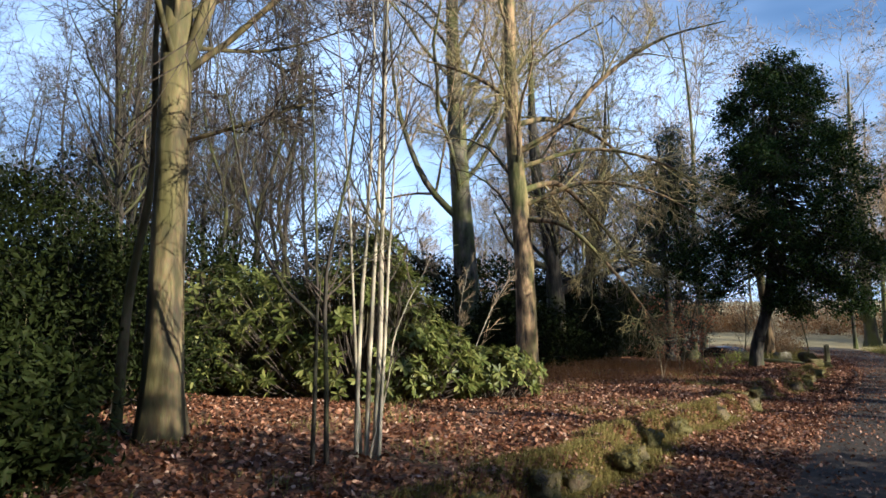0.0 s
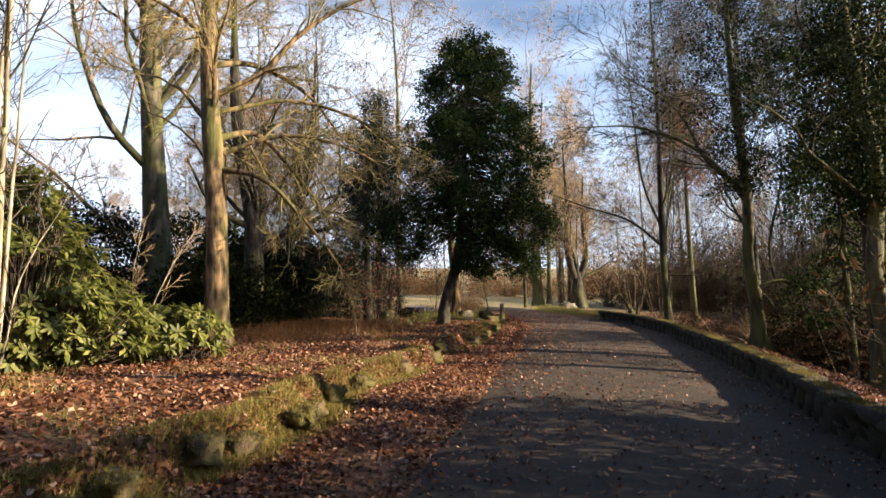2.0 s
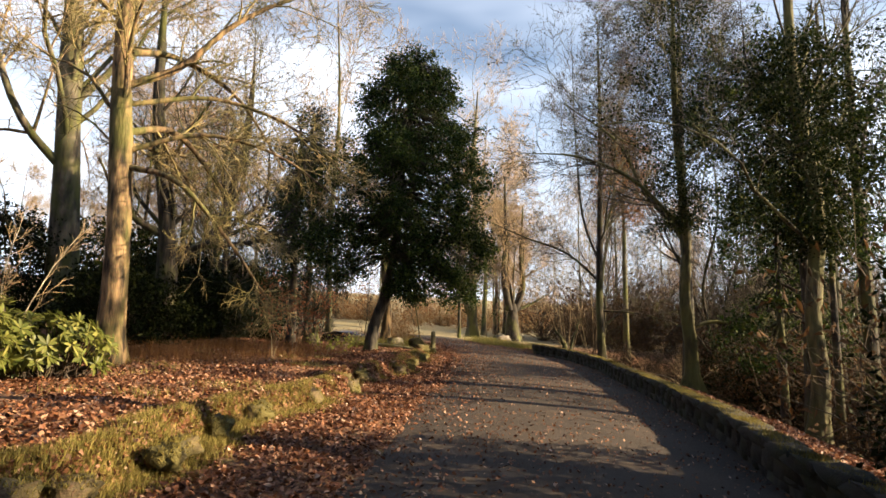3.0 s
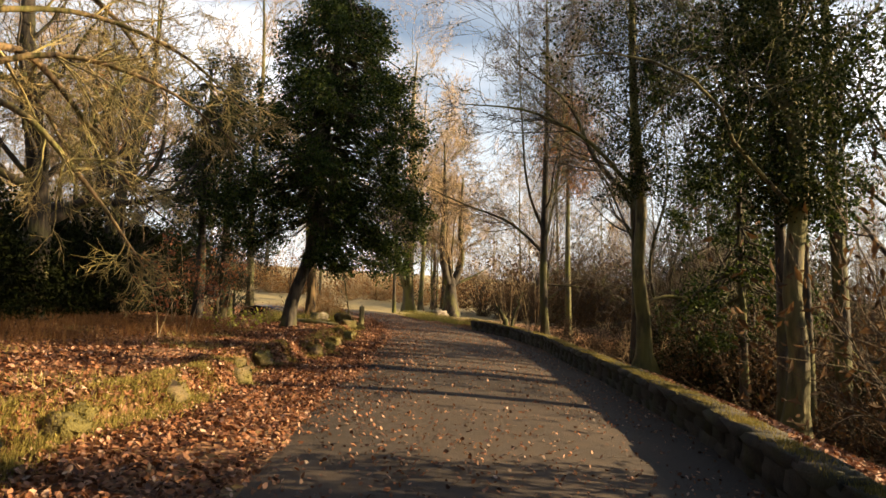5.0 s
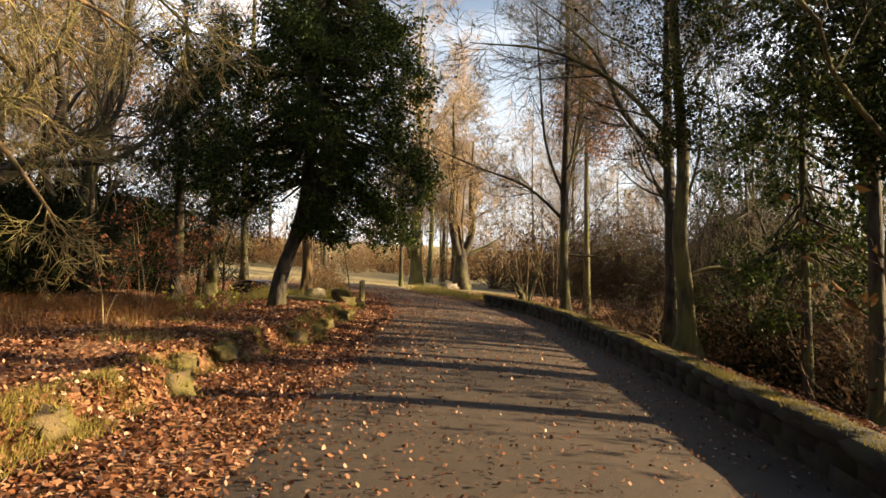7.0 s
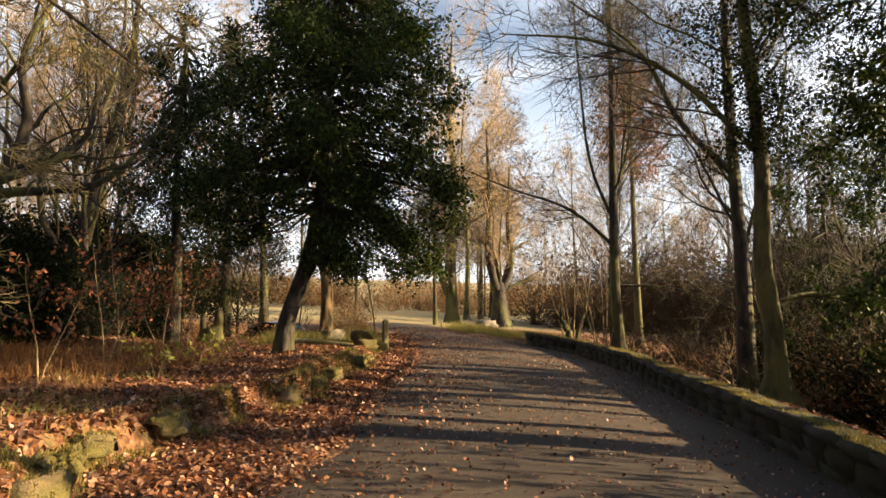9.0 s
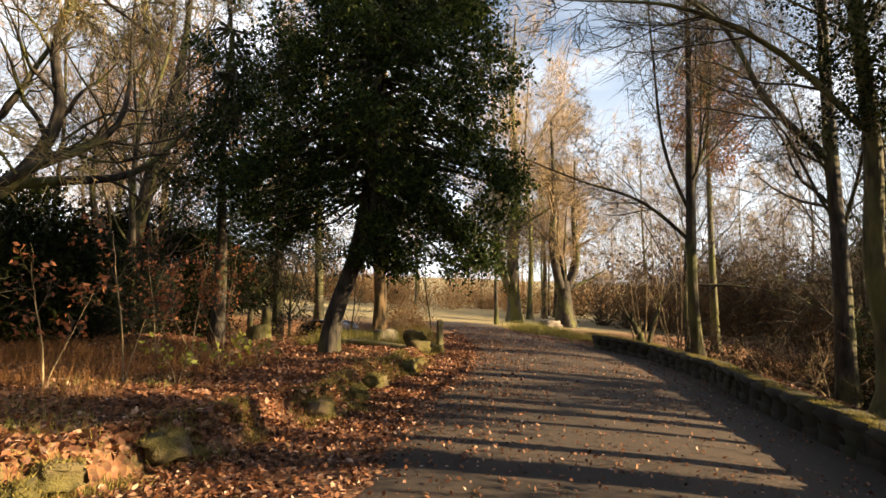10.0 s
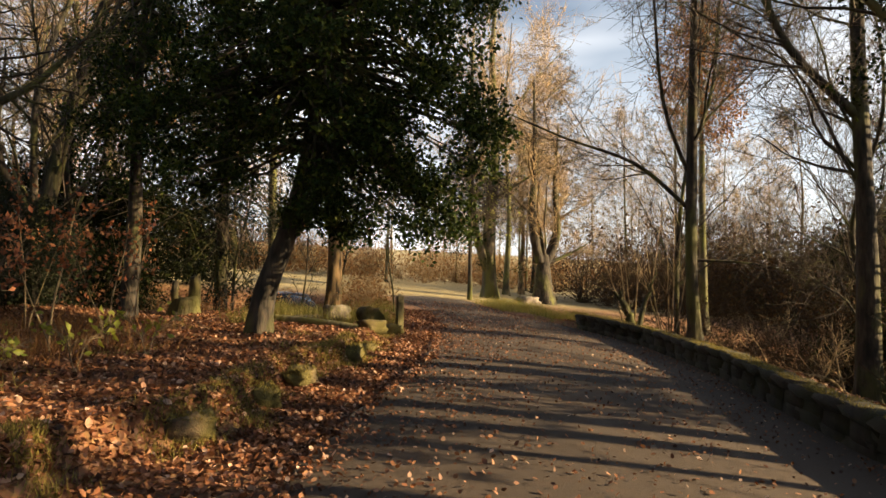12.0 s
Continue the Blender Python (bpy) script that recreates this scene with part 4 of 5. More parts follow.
leaf_tree("autumn_beech_tree", on_ground(31, 32.5), [(0, 0, 0), (0, 0, 5), (0.1, 0, 13.5)], 0.2, 0.05, 110, "beech still holding orange-brown leaves", M_BEECH, M_AUTUMN,
          [(190, (0, 0, 11.2), (1.9, 1.9, 3.4))], 0.12, 0.6, 60, 0.36)
leaf_tree("autumn_beech_tree", on_ground(8, 46), [(0, 0, 0), (0, 0, 5), (0.1, 0, 13)], 0.25, 0.05, 111, "beech still holding golden brown leaves", M_BEECH, M_AUTUMN,
          [(190, (0, 0, 9.5), (3.6, 3.6, 4.2))], 0.14, 0.6, 60, 0.5)
# brush and hedges
kinds = [bush("thicket", on_ground(30 + 4 * k, 20 + 3 * k), 120 + k, "dense brown winter thicket of bare stems", M_SCRUB, [(60, (0, 0, 1.0), (2.3, 2.3, 1.6))], 0.12, 0.4, 24, 0.45, stems=55, height_=3.0 + 0.4 * k, smat=M_TWIGBROWN) for k in range(4)]
for k in range(95):
    y = rng.uniform(4, 46)
    x = wall_line(y) + (5.5 if y < 27 else 10) + 34 * rng.random() ** 1.5
    if open_field(x, y):
        continue
    s = rng.uniform(0.6, 1.6) * (0.4 if x - wall_line(y) < 7 else 1)
    copy_thing(kinds[int(rng.integers(0, 4))], Matrix.Translation(on_ground(x, y)) @ Matrix.Rotation(rng.uniform(0, 6.28), 4, "Z") @ Matrix.Diagonal((s, s, s * rng.uniform(0.8, 1.3), 1)))
for k in range(46):
    y = rng.uniform(-2, 46)
    x = wall_line(y) + rng.uniform(17, 52)
    if open_field(x, y):
        continue
    s = rng.uniform(1.4, 2.2)
    copy_thing(kinds[int(rng.integers(0, 4))], Matrix.Translation(on_ground(x, y)) @ Matrix.Rotation(rng.uniform(0, 6.28), 4, "Z") @ Matrix.Diagonal((s * 1.3, s * 1.3, s * 1.05, 1)))
for k, (x, y) in enumerate([(24.4, 22.6), (26.2, 25.0), (27.6, 23.0), (25.2, 27.4), (28.0, 28.0), (24.0, 25.2), (29.6, 25.6), (26.4, 20.6), (24.2, 18.0), (22.8, 16.6)]):
    s = 0.5 + 0.08 * (k % 4)
    copy_thing(kinds[k % 4], Matrix.Translation(on_ground(x, y)) @ Matrix.Rotation(1.3 * k, 4, "Z") @ Matrix.Diagonal((s * 1.3, s * 1.3, s * 0.9, 1)))
# Belt added to cast shade over the slope's thickets.
belt = bush("laurel_bush", on_ground(40, 6), 140, "shade-toned evergreen thicket deep on the slope", M_LAUREL, [(170, (0, 0, 1.9), (3.0, 3.0, 2.5))], 0.2, 0.45, 60, 0.4, height_=3.6)
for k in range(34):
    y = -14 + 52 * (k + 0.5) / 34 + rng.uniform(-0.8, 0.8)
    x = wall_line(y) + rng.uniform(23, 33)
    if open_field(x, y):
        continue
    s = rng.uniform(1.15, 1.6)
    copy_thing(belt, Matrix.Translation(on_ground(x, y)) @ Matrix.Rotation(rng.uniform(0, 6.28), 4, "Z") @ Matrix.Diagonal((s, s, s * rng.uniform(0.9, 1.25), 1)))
tans = [bush("hedge_bush", on_ground(18 + 9 * k, 62 + k), 150 + k, "sunlit tan winter scrub across the field", M_BRACKEN, [(50, (0, 0, 1.1), (2.2, 1.8, 1.6))], 0.16, 0.5, 20, 0.5, stems=50, height_=3.2, smat=M_TWIGTAN) for k in range(3)]
for k in range(62):
    s = rng.uniform(0.5, 1.5)
    copy_thing(tans[k % 3], Matrix.Translation(on_ground(rng.uniform(2, 75), 57 + 30 * rng.random() ** 1.5)) @ Matrix.Rotation(rng.uniform(0, 6.28), 4, "Z") @ Matrix.Diagonal((s, s, s * rng.uniform(0.7, 1.5), 1)))
for k, (x, y, s) in enumerate([(12.0, 28.2, 0.42), (13.6, 27.6, 0.34), (14.6, 29.4, 0.40), (10.6, 29.6, 0.5), (15.4, 31.6, 0.42), (9.2, 28.4, 0.45), (16.0, 33.4, 0.36)]):
    copy_thing(tans[k % 3], Matrix.Translation(on_ground(x, y)) @ Matrix.Rotation(2.1 * k, 4, "Z") @ Matrix.Diagonal((s, s, s * 0.9, 1)))
for k, (x, y, s) in enumerate([(12.6, 29.0, 0.40), (14.2, 30.8, 0.36), (11.2, 30.6, 0.5), (15.0, 28.4, 0.3)]):
    copy_thing(slenders[k % 3], Matrix.Translation(on_ground(x, y)) @ Matrix.Rotation(1.1 * k, 4, "Z") @ Matrix.Rotation(0.12, 4, "X") @ Matrix.Diagonal((s, s, s, 1)))
for k in range(7):
    bush("bracken_bush", on_ground(-14 + k * 2.0, 37 + rng.uniform(-2, 3)), 170 + k, "sunlit orange bracken on the bank", M_AUTUMN, [(60, (0, 0, 1.0), (1.8, 1.5, 1.3))], 0.16, 0.5, 45, 0.35, stems=20, height_=1.8)

# ---------------------------------------------------------------- stems and young trees on the bank
def cluster(name, at, seed, label, mat, stems, twig, twig_spec, category="young tree", leaf=None):
    """Several stems from one foot, each a part. stems: (waypoints, radius)."""
    rng = np.random.default_rng(seed)
    t = thing(name, at, label, category)
    fine, tips = [], []
    for way, rad in stems:
        q = spline(way, 14)
        q = q + rng.normal(0, rad * 0.5, q.shape) * np.linspace(0, 1, 14)[:, None]
        q[0, 2] -= 0.08
        rr = np.linspace(rad, rad * 0.25, 14)
        part_np("stem", *tubes(q[None], rr[None], 8), mat, t, smoothed=True)
        ll = np.linalg.norm(np.diff(q, axis=0), axis=1).sum()
        lv = branches(rng, (q[None], rr[None], np.array([ll])), twig_spec, 0.004)
        fine += [tubes(p, np.maximum(r, 0.0035), s) for p, r, s in lv]
        tips += [lv[-1][0][:, -1], lv[-1][0][:, 1]]
    tagged(part_np("twig_crown", *joined(fine), twig, t), kind="stuff")
    if leaf:
        count, size, lmat = leaf
        c = np.concatenate(tips)
        c = c[rng.integers(0, len(c), count)] + rng.normal(0, 0.05, (count, 3))
        tagged(part_np("foliage", *leaves(rng, c, size, 0.6), lmat, t), kind="stuff")
    return t


FINE = [(12, 0.3, 1, 38, 0.14, 0.26, 0.45, 5, 0.12, 0.06, 4), (5, 0.2, 1, 40, 0.4, 0.7, 0.6, 4, 0.15, 0.03, 3)]
cluster("birch_clump", on_ground(-0.64, 6.7), 201, "clump of slender pale sunlit birch stems", M_PALE,
        [([(-0.12, 0, 0), (-0.09, 0, 1.2), (0.0, 0, 2.6), (0.04, 0, 5.4)], 0.025), ([(-0.03, 0.05, 0), (0.02, 0, 1.3), (0.10, 0, 2.8), (0.16, 0, 5.8)], 0.026),
         ([(0.05, 0, 0), (0.10, 0, 1.0), (0.13, 0, 2.6), (0.22, 0, 6.6)], 0.031), ([(-0.08, 0.1, 0), (-0.12, 0, 0.8), (-0.2, 0, 2.4), (-0.4, 0, 5)], 0.019), ([(0.1, -0.05, 0), (0.14, 0, 0.9), (0.2, 0, 2.0), (0.3, 0.1, 4.2)], 0.02),
         ([(0.0, -0.05, 0), (0.16, 0, 0.6), (0.24, 0, 1.1), (0.6, 0, 1.9)], 0.013)], M_TWIG, FINE)
cluster("sapling", on_ground(-1.1, 6.3), 202, "dark leafless saplings with a forked stem", M_DARKBARK,
        [([(0, 0, 0), (0.02, 0, 1.3), (0.0, 0, 2.2), (-0.05, 0, 3.9)], 0.022), ([(0.12, 0.05, 0), (0.10, 0, 1.25), (0.09, 0, 1.5), (0.3, 0, 2.7), (0.5, 0, 4.4)], 0.026),
         ([(0.10, 0, 1.3), (-0.2, 0, 1.5), (-0.5, 0, 2.0), (-0.8, 0.1, 3.0), (-1.05, 0.1, 4.2)], 0.018)], M_TWIG, FINE)
cluster("sapling", on_ground(0.5, 13.2), 203, "thin pale leafless sapling beside rhododendron", M_PALE,
        [([(0, 0, 0), (0.15, 0, 0.7), (0.55, 0, 1.6), (0.9, 0, 2.2)], 0.016), ([(0.05, 0, 0.3), (-0.1, 0, 1.2), (0.1, 0, 2.4)], 0.012)], M_TWIGTAN, FINE)
RED = [(12, 0.25, 1, 50, 0.25, 0.45, 0.5, 4, 0.14, 0.02, 3), (5, 0.2, 1, 45, 0.4, 0.7, 0.6, 2, 0.15, 0.0, 3)]
for k, (x, y, h, cnt) in enumerate([(6.4, 18.6, 1.9, 200), (7.3, 19.7, 1.7, 170), (5.6, 17.6, 1.4, 130), (7.9, 21.0, 1.6, 170), (6.9, 22.2, 2.0, 190), (8.4, 24.6, 2.0, 160)]):
    s = 1 if k % 2 else -1
    cluster("young_beech", on_ground(x, y), 210 + k, "young beech sapling holding reddish brown leaves", M_TWIGTAN,
            [([(0, 0, 0), (0.05 * s, 0, h * 0.4), (0.14 * s, 0.05, h * 0.7), (0.2 * s, 0, h)], 0.014), ([(0.03, 0, 0.1), (-0.25 * s, 0.1, h * 0.45), (-0.45 * s, 0.1, h * 0.8)], 0.009)],
            M_TWIG, [(8, 0.3, 1, 50, 0.25, 0.45, 0.45, 5, 0.14, 0.02, 4), (4, 0.2, 1, 45, 0.4, 0.7, 0.6, 4, 0.15, 0.0, 3)], leaf=(cnt, 0.075, M_RED))
for k, (x, y) in enumerate([(7.0, 17.9), (7.6, 18.4), (8.3, 19.6)]):
    cluster("bramble", on_ground(x, y), 225 + k, "low bramble with yellow-green sunlit leaves", M_TWIGTAN,
            [([(0, 0, 0), (0.1, 0, 0.3), (0.3, 0.1, 0.45)], 0.007), ([(0, 0, 0), (-0.1, 0.1, 0.3), (-0.3, 0.1, 0.5)], 0.007)], M_TWIGTAN, FINE, "bramble", leaf=(45, 0.09, M_YELLOW))

# right verge: snag and coppice stools
cluster("coppice_stool", on_ground(21.0, 25.6), 230, "coppice stool of pale sunlit leaning stems", M_TWIGTAN,
        [([(0.1 * i - 0.4, 0.05 * i, 0), (0.16 * i - 0.7, 0.1, 1.2), (0.3 * i - 1.3, 0.1, 2.4 + 0.7 * (i % 3))], 0.024) for i in (0, 2, 3, 5, 8)], M_TWIGTAN, FINE, "coppice")
cluster("coppice_stool", on_ground(24.0, 27.2), 231, "tan coppice stems behind the drive edge", M_TWIGTAN,
        [([(0.1 * i - 0.4, 0.05 * i, 0), (0.2 * i - 0.9, 0.1, 1.6), (0.34 * i - 1.5, 0.1, 3 + 0.8 * (i % 3))], 0.028) for i in (0, 1, 4, 5, 7)], M_TWIGTAN, FINE, "coppice")
cluster("broken_snag", on_ground(20.3, 24.9), 232, "dark broken leaning stem on the verge", M_DARKBARK, [([(0, 0, 0), (-0.2, 0.1, 0.6), (-0.5, 0.2, 1.25)], 0.14), ([(0.1, 0, 0), (0.3, 0, 0.7), (0.75, 0, 1.6)], 0.08)], M_TWIG, FINE, "snag")
for k, (x, y, dx, dy) in enumerate([(23.5, 22.0, -1, .3), (24.5, 24.5, .6, .5), (22.8, 20.8, -1, -.4), (25.2, 21.0, -.6, .8), (26, 26, -.8, .2)]):
    cluster("fallen_branch", on_ground(x, y), 235 + k, "fallen bare branches on the wooded slope", M_TWIGTAN,
            [([(0, 0, 0.05), (dx, dy, 0.5), (2 * dx, 2 * dy + .2, 0.7), (3 * dx, 3 * dy, 0.4)], 0.04), ([(0, 0, 0.05), (-dx, dy, 0.7), (-1.8 * dx, dy, 1.0)], 0.03), ([(0, 0, 0), (.3, -dy, 0.9), (.5, -1.6 * dy, 1.7)], 0.03)], M_TWIGTAN, RED, "branch")

# ---------------------------------------------------------------- stone: wall, kerb, loose stones


def stone_mat(name, lo, hi, moss, cover):
    m, n, l, b = material(name, 0.92)
    a, f, big = noise_node(n, l, 9, 6), noise_node(n, l, 60, 4), noise_node(n, l, 2.2, 5)
    col = ramp(n, [(0.3, lo), (0.7, hi)])
    l.new(a.outputs["Fac"], col.inputs["Fac"])
    c = mix(n, l, 0.4, col.outputs["Color"], f.outputs["Color"], "SOFT_LIGHT")
    mk = ramp(n, [(0.62 - cover * 0.4, (0, 0, 0)), (0.74 - cover * 0.3, (1, 1, 1))])
    l.new(big.outputs["Fac"], mk.inputs["Fac"])
    mc = ramp(n, [(0.3, tuple(v * 0.55 for v in moss)), (0.7, moss)])
    l.new(f.outputs["Fac"], mc.inputs["Fac"])
    c = mix(n, l, mk.outputs["Color"], c, mc.outputs["Color"])
    l.new(c, b.inputs["Base Color"])
    bump(n, l, f.outputs["Fac"], b, 0.8, 0.02)
    return m


# Wall stone is darkened all over to carry the shade on its face.
M_WALL = stone_mat("shade_toned_wall_stone", (0.010, 0.008, 0.006), (0.04, 0.032, 0.023), (0.028, 0.028, 0.007), 0.45)
M_KERB = stone_mat("mossy_kerb_stone", (0.04, 0.028, 0.016), (0.17, 0.12, 0.065), (0.125, 0.105, 0.026), 0.65)
M_ROCK = stone_mat("grey_stone", (0.12, 0.10, 0.08), (0.30, 0.26, 0.21), (0.13, 0.13, 0.03), 0.3)
M_WOOD = bark("weathered_wood", (0.10, 0.085, 0.05), (0.33, 0.28, 0.17), 0.5, (0.20, 0.19, 0.05), scale=12, rel=0.01)


def rough_block(seed, sx, sy, sz, jag=0.12, round_=0.35, cuts=1):
    """An irregular stone, its foot at z = 0."""
    r = np.random.default_rng(seed)
    bm = bmesh.new()
    bmesh.ops.create_cube(bm, size=1.0)
    bmesh.ops.subdivide_edges(bm, edges=bm.edges[:], cuts=cuts, use_grid_fill=True)
    for v in bm.verts:
        p = v.co.copy()
        k = 1 - round_ * (max(0, p.length - 0.5) / 0.366) * 0.45
        p = p * k + Vector(r.normal(0, jag * (0.35 if cuts == 1 else 0.16), 3))
        p = p + noise.noise_vector(p * 2.3 + Vector((seed, 0, 0))) * jag * 0.9
        v.co = Vector((p.x * sx, p.y * sy, (p.z + 0.5) * sz))
    return bm


def shared_blocks(n, seed, sx, sy, sz, mat, jag=0.12, round_=0.35, cuts=1):
    out = []
    for k in range(n):
        bm = rough_block(seed + k, sx, sy, sz, jag, round_, cuts)
        me = bpy.data.meshes.new("stone")
        for f in bm.faces:
            f.smooth = True
        bm.to_mesh(me)
        bm.free()
        me.materials.append(mat)
        out.append(me)
    return out


def along(line, y0, y1, step):
    """Places every step metres along a line of the plan: x, y, heading."""
    yy = np.arange(y0, y1, 0.02)
    xx = line(yy)
    s = np.r_[0, np.cumsum(np.hypot(np.diff(xx), np.diff(yy)))]
    for d in np.arange(0, s[-1], step):
        x, y = np.interp(d, s, xx), np.interp(d, s, yy)
        x2, y2 = np.interp(d + 0.3, s, xx), np.interp(d + 0.3, s, yy)
        yield x, y, math.atan2(y2 - y, x2 - x)


rng = np.random.default_rng(5)
wall = tagged(new("wall_east"), "low shade-toned mossy stone wall along the drive", "wall", kind="structure")
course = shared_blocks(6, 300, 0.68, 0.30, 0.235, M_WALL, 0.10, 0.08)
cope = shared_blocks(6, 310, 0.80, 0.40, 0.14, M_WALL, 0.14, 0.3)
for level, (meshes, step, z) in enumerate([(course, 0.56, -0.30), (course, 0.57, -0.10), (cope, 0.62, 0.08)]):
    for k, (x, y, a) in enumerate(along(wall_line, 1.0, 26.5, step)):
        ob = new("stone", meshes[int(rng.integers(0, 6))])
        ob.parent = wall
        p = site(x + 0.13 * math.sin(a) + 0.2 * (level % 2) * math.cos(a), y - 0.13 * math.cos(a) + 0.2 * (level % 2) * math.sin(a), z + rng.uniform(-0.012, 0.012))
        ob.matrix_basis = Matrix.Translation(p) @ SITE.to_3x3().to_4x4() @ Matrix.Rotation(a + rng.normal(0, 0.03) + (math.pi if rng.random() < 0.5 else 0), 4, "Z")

kerb = tagged(new("kerb_west"), "broken mossy kerb stones edging the bank", "kerb", kind="structure")
kerbs = shared_blocks(7, 330, 0.56, 0.36, 0.30, M_KERB, 0.30, 0.45, 3)
kerb_tops = []
for x, y, a in along(kerb_line, 2.5, 24.5, 0.50):
    if rng.random() < 0.6:
        continue
    ob = new("stone", kerbs[int(rng.integers(0, 7))])
    ob.parent = kerb
    s = rng.uniform(0.55, 0.85)
    p = site(x + rng.normal(0, 0.06), y + rng.normal(0, 0.06), float(height(x - 0.25, y)) - 0.255 + rng.uniform(-0.04, 0.04))
    ob.matrix_basis = Matrix.Translation(p) @ Matrix.Rotation(a + rng.normal(0, 0.3), 4, "Z") @ Matrix.Rotation(rng.normal(0, 0.12), 4, "X") @ Matrix.Diagonal((s, s, s, 1))
    kerb_tops.append((ob.matrix_basis.copy(), ob.data))

for k, (x, y, sx, sy, sz, lab) in enumerate([(12.35, 25.3, 0.55, 0.45, 0.36, "squared grey boulder by the bank edge"), (11.7, 25.2, 0.75, 0.4, 0.16, "flat pale stone lying in leaves"),
                                            (12.75, 24.3, 0.42, 0.36, 0.38, "mossy stacked boulder beside wooden post"), (13.0, 23.6, 0.34, 0.3, 0.26, "mossy stone below wooden post"),
                                            (12.4, 23.2, 0.5, 0.36, 0.24, "mossy edging stone on the bank"),
                                            (24.0, 35.5, 0.9, 0.7, 0.5, "dark boulder on the far verge"), (21.3, 28.6, 0.5, 0.5, 0.3, "mossy stone on the verge")]):
    t = thing("boulder", on_ground(x, y, -0.05), lab, "stone")
    part("rock", rough_block(350 + k, sx, sy, sz, 0.25, 0.35, 3), M_KERB if "mossy" in lab else M_ROCK, t, smoothed=True)

# wooden post, pole and stump
post = thing("wooden_post", on_ground(13.25, 23.9, -0.05), "weathered square wooden post at the verge", "post")
bm = bmesh.new()
bmesh.ops.create_cube(bm, size=1.0)
bmesh.ops.scale(bm, verts=bm.verts, vec=(0.13, 0.13, 0.8))
bmesh.ops.translate(bm, verts=bm.verts, vec=(0, 0, 0.4))
bmesh.ops.bevel(bm, geom=bm.edges[:], offset=0.012, segments=2, affect="EDGES")
part("shaft", bm, M_WOOD, post)
bm = bmesh.new()
bmesh.ops.create_cone(bm, cap_ends=True, segments=4, radius1=0.093, radius2=0.01, depth=0.05, matrix=pose(0, 0, 0.822, 0, 0, 45))
part("cap", bm, M_WOOD, post)
pole = thing("fallen_pole", on_ground(10.9, 24.2, 0.0), "long thin log lying on fallen leaves", "log")
a0, a1 = on_ground(10.7, 24.6, 0.1) - pole.location, on_ground(12.7, 23.2, 0.12) - pole.location
q = spline([tuple(a0), tuple((a0 + a1) / 2 + Vector((0, 0, 0.03))), tuple(a1)], 12)
part_np("log", *tubes(q[None], np.linspace(0.07, 0.05, 12)[None], 10), M_WOOD, pole, smoothed=True)
r9 = np.random.default_rng(9)
stump = thing("tree_stump", on_ground(9.45, 26.4), "jagged sunlit mossy stump with two prongs", "stump")
for nm, pts, r0, r1 in [("base", [(0, 0, 0), (0, 0, 0.2), (0, 0, 0.4)], 0.30, 0.55), ("prong", [(0.16, 0, 0.3), (0.18, 0, 0.6), (0.17, 0, 0.85)], 0.13, 0.26), ("prong", [(-0.2, 0, 0.3), (-0.22, 0, 0.5), (-0.21, 0, 0.72)], 0.08, 0.16)]:
    V, F, P, R = trunk_mesh(pts, r0, r1, r9, n=10, sides=12, flare=0.35 if nm == "base" else 0.0)
    top = np.arange(len(V) - 12, len(V))
    V[top, 2] += r9.uniform(-0.08, 0.08, 12)
    V = np.vstack([V, V[top].mean(0)])
    F = np.vstack([F, [[top[i], top[i + 1], top[(i + 2) % 12], len(V) - 1] for i in range(0, 12, 2)]])
    ob = part_np(nm, V, F, M_MOSSBARK, stump, smoothed=True)

# ---------------------------------------------------------------- parked car behind the holly
m, n, l, b = material("navy_car_paint", 0.3)
b.inputs["Base Color"].default_value = (0.018, 0.026, 0.06, 1)
b.inputs["Coat Weight"].default_value = 0.6
dust = noise_node(n, l, 3, 5)
dr_ = ramp(n, [(0.4, (0.016, 0.022, 0.05)), (0.8, (0.05, 0.055, 0.075))])
l.new(dust.outputs["Fac"], dr_.inputs["Fac"])
l.new(dr_.outputs["Color"], b.inputs["Base Color"])
M_CAR = m
m, n, l, b = material("car_glass", 0.06)
b.inputs["Base Color"].default_value = (0.02, 0.025, 0.03, 1)
b.inputs["Specular IOR Level"].default_value = 0.9
M_CARGLASS = m
m, n, l, b = material("black_rubber", 0.85)
b.inputs["Base Color"].default_value = (0.012, 0.012, 0.012, 1)
M_RUBBER = m
m, n, l, b = material("alloy", 0.3)
b.inputs["Base Color"].default_value, b.inputs["Metallic"].default_value = (0.5, 0.5, 0.52, 1), 1.0
M_ALLOY = m
m, n, l, b = material("lamp_lens", 0.12)
b.inputs["Base Color"].default_value = (0.6, 0.62, 0.65, 1)
M_LENS = m


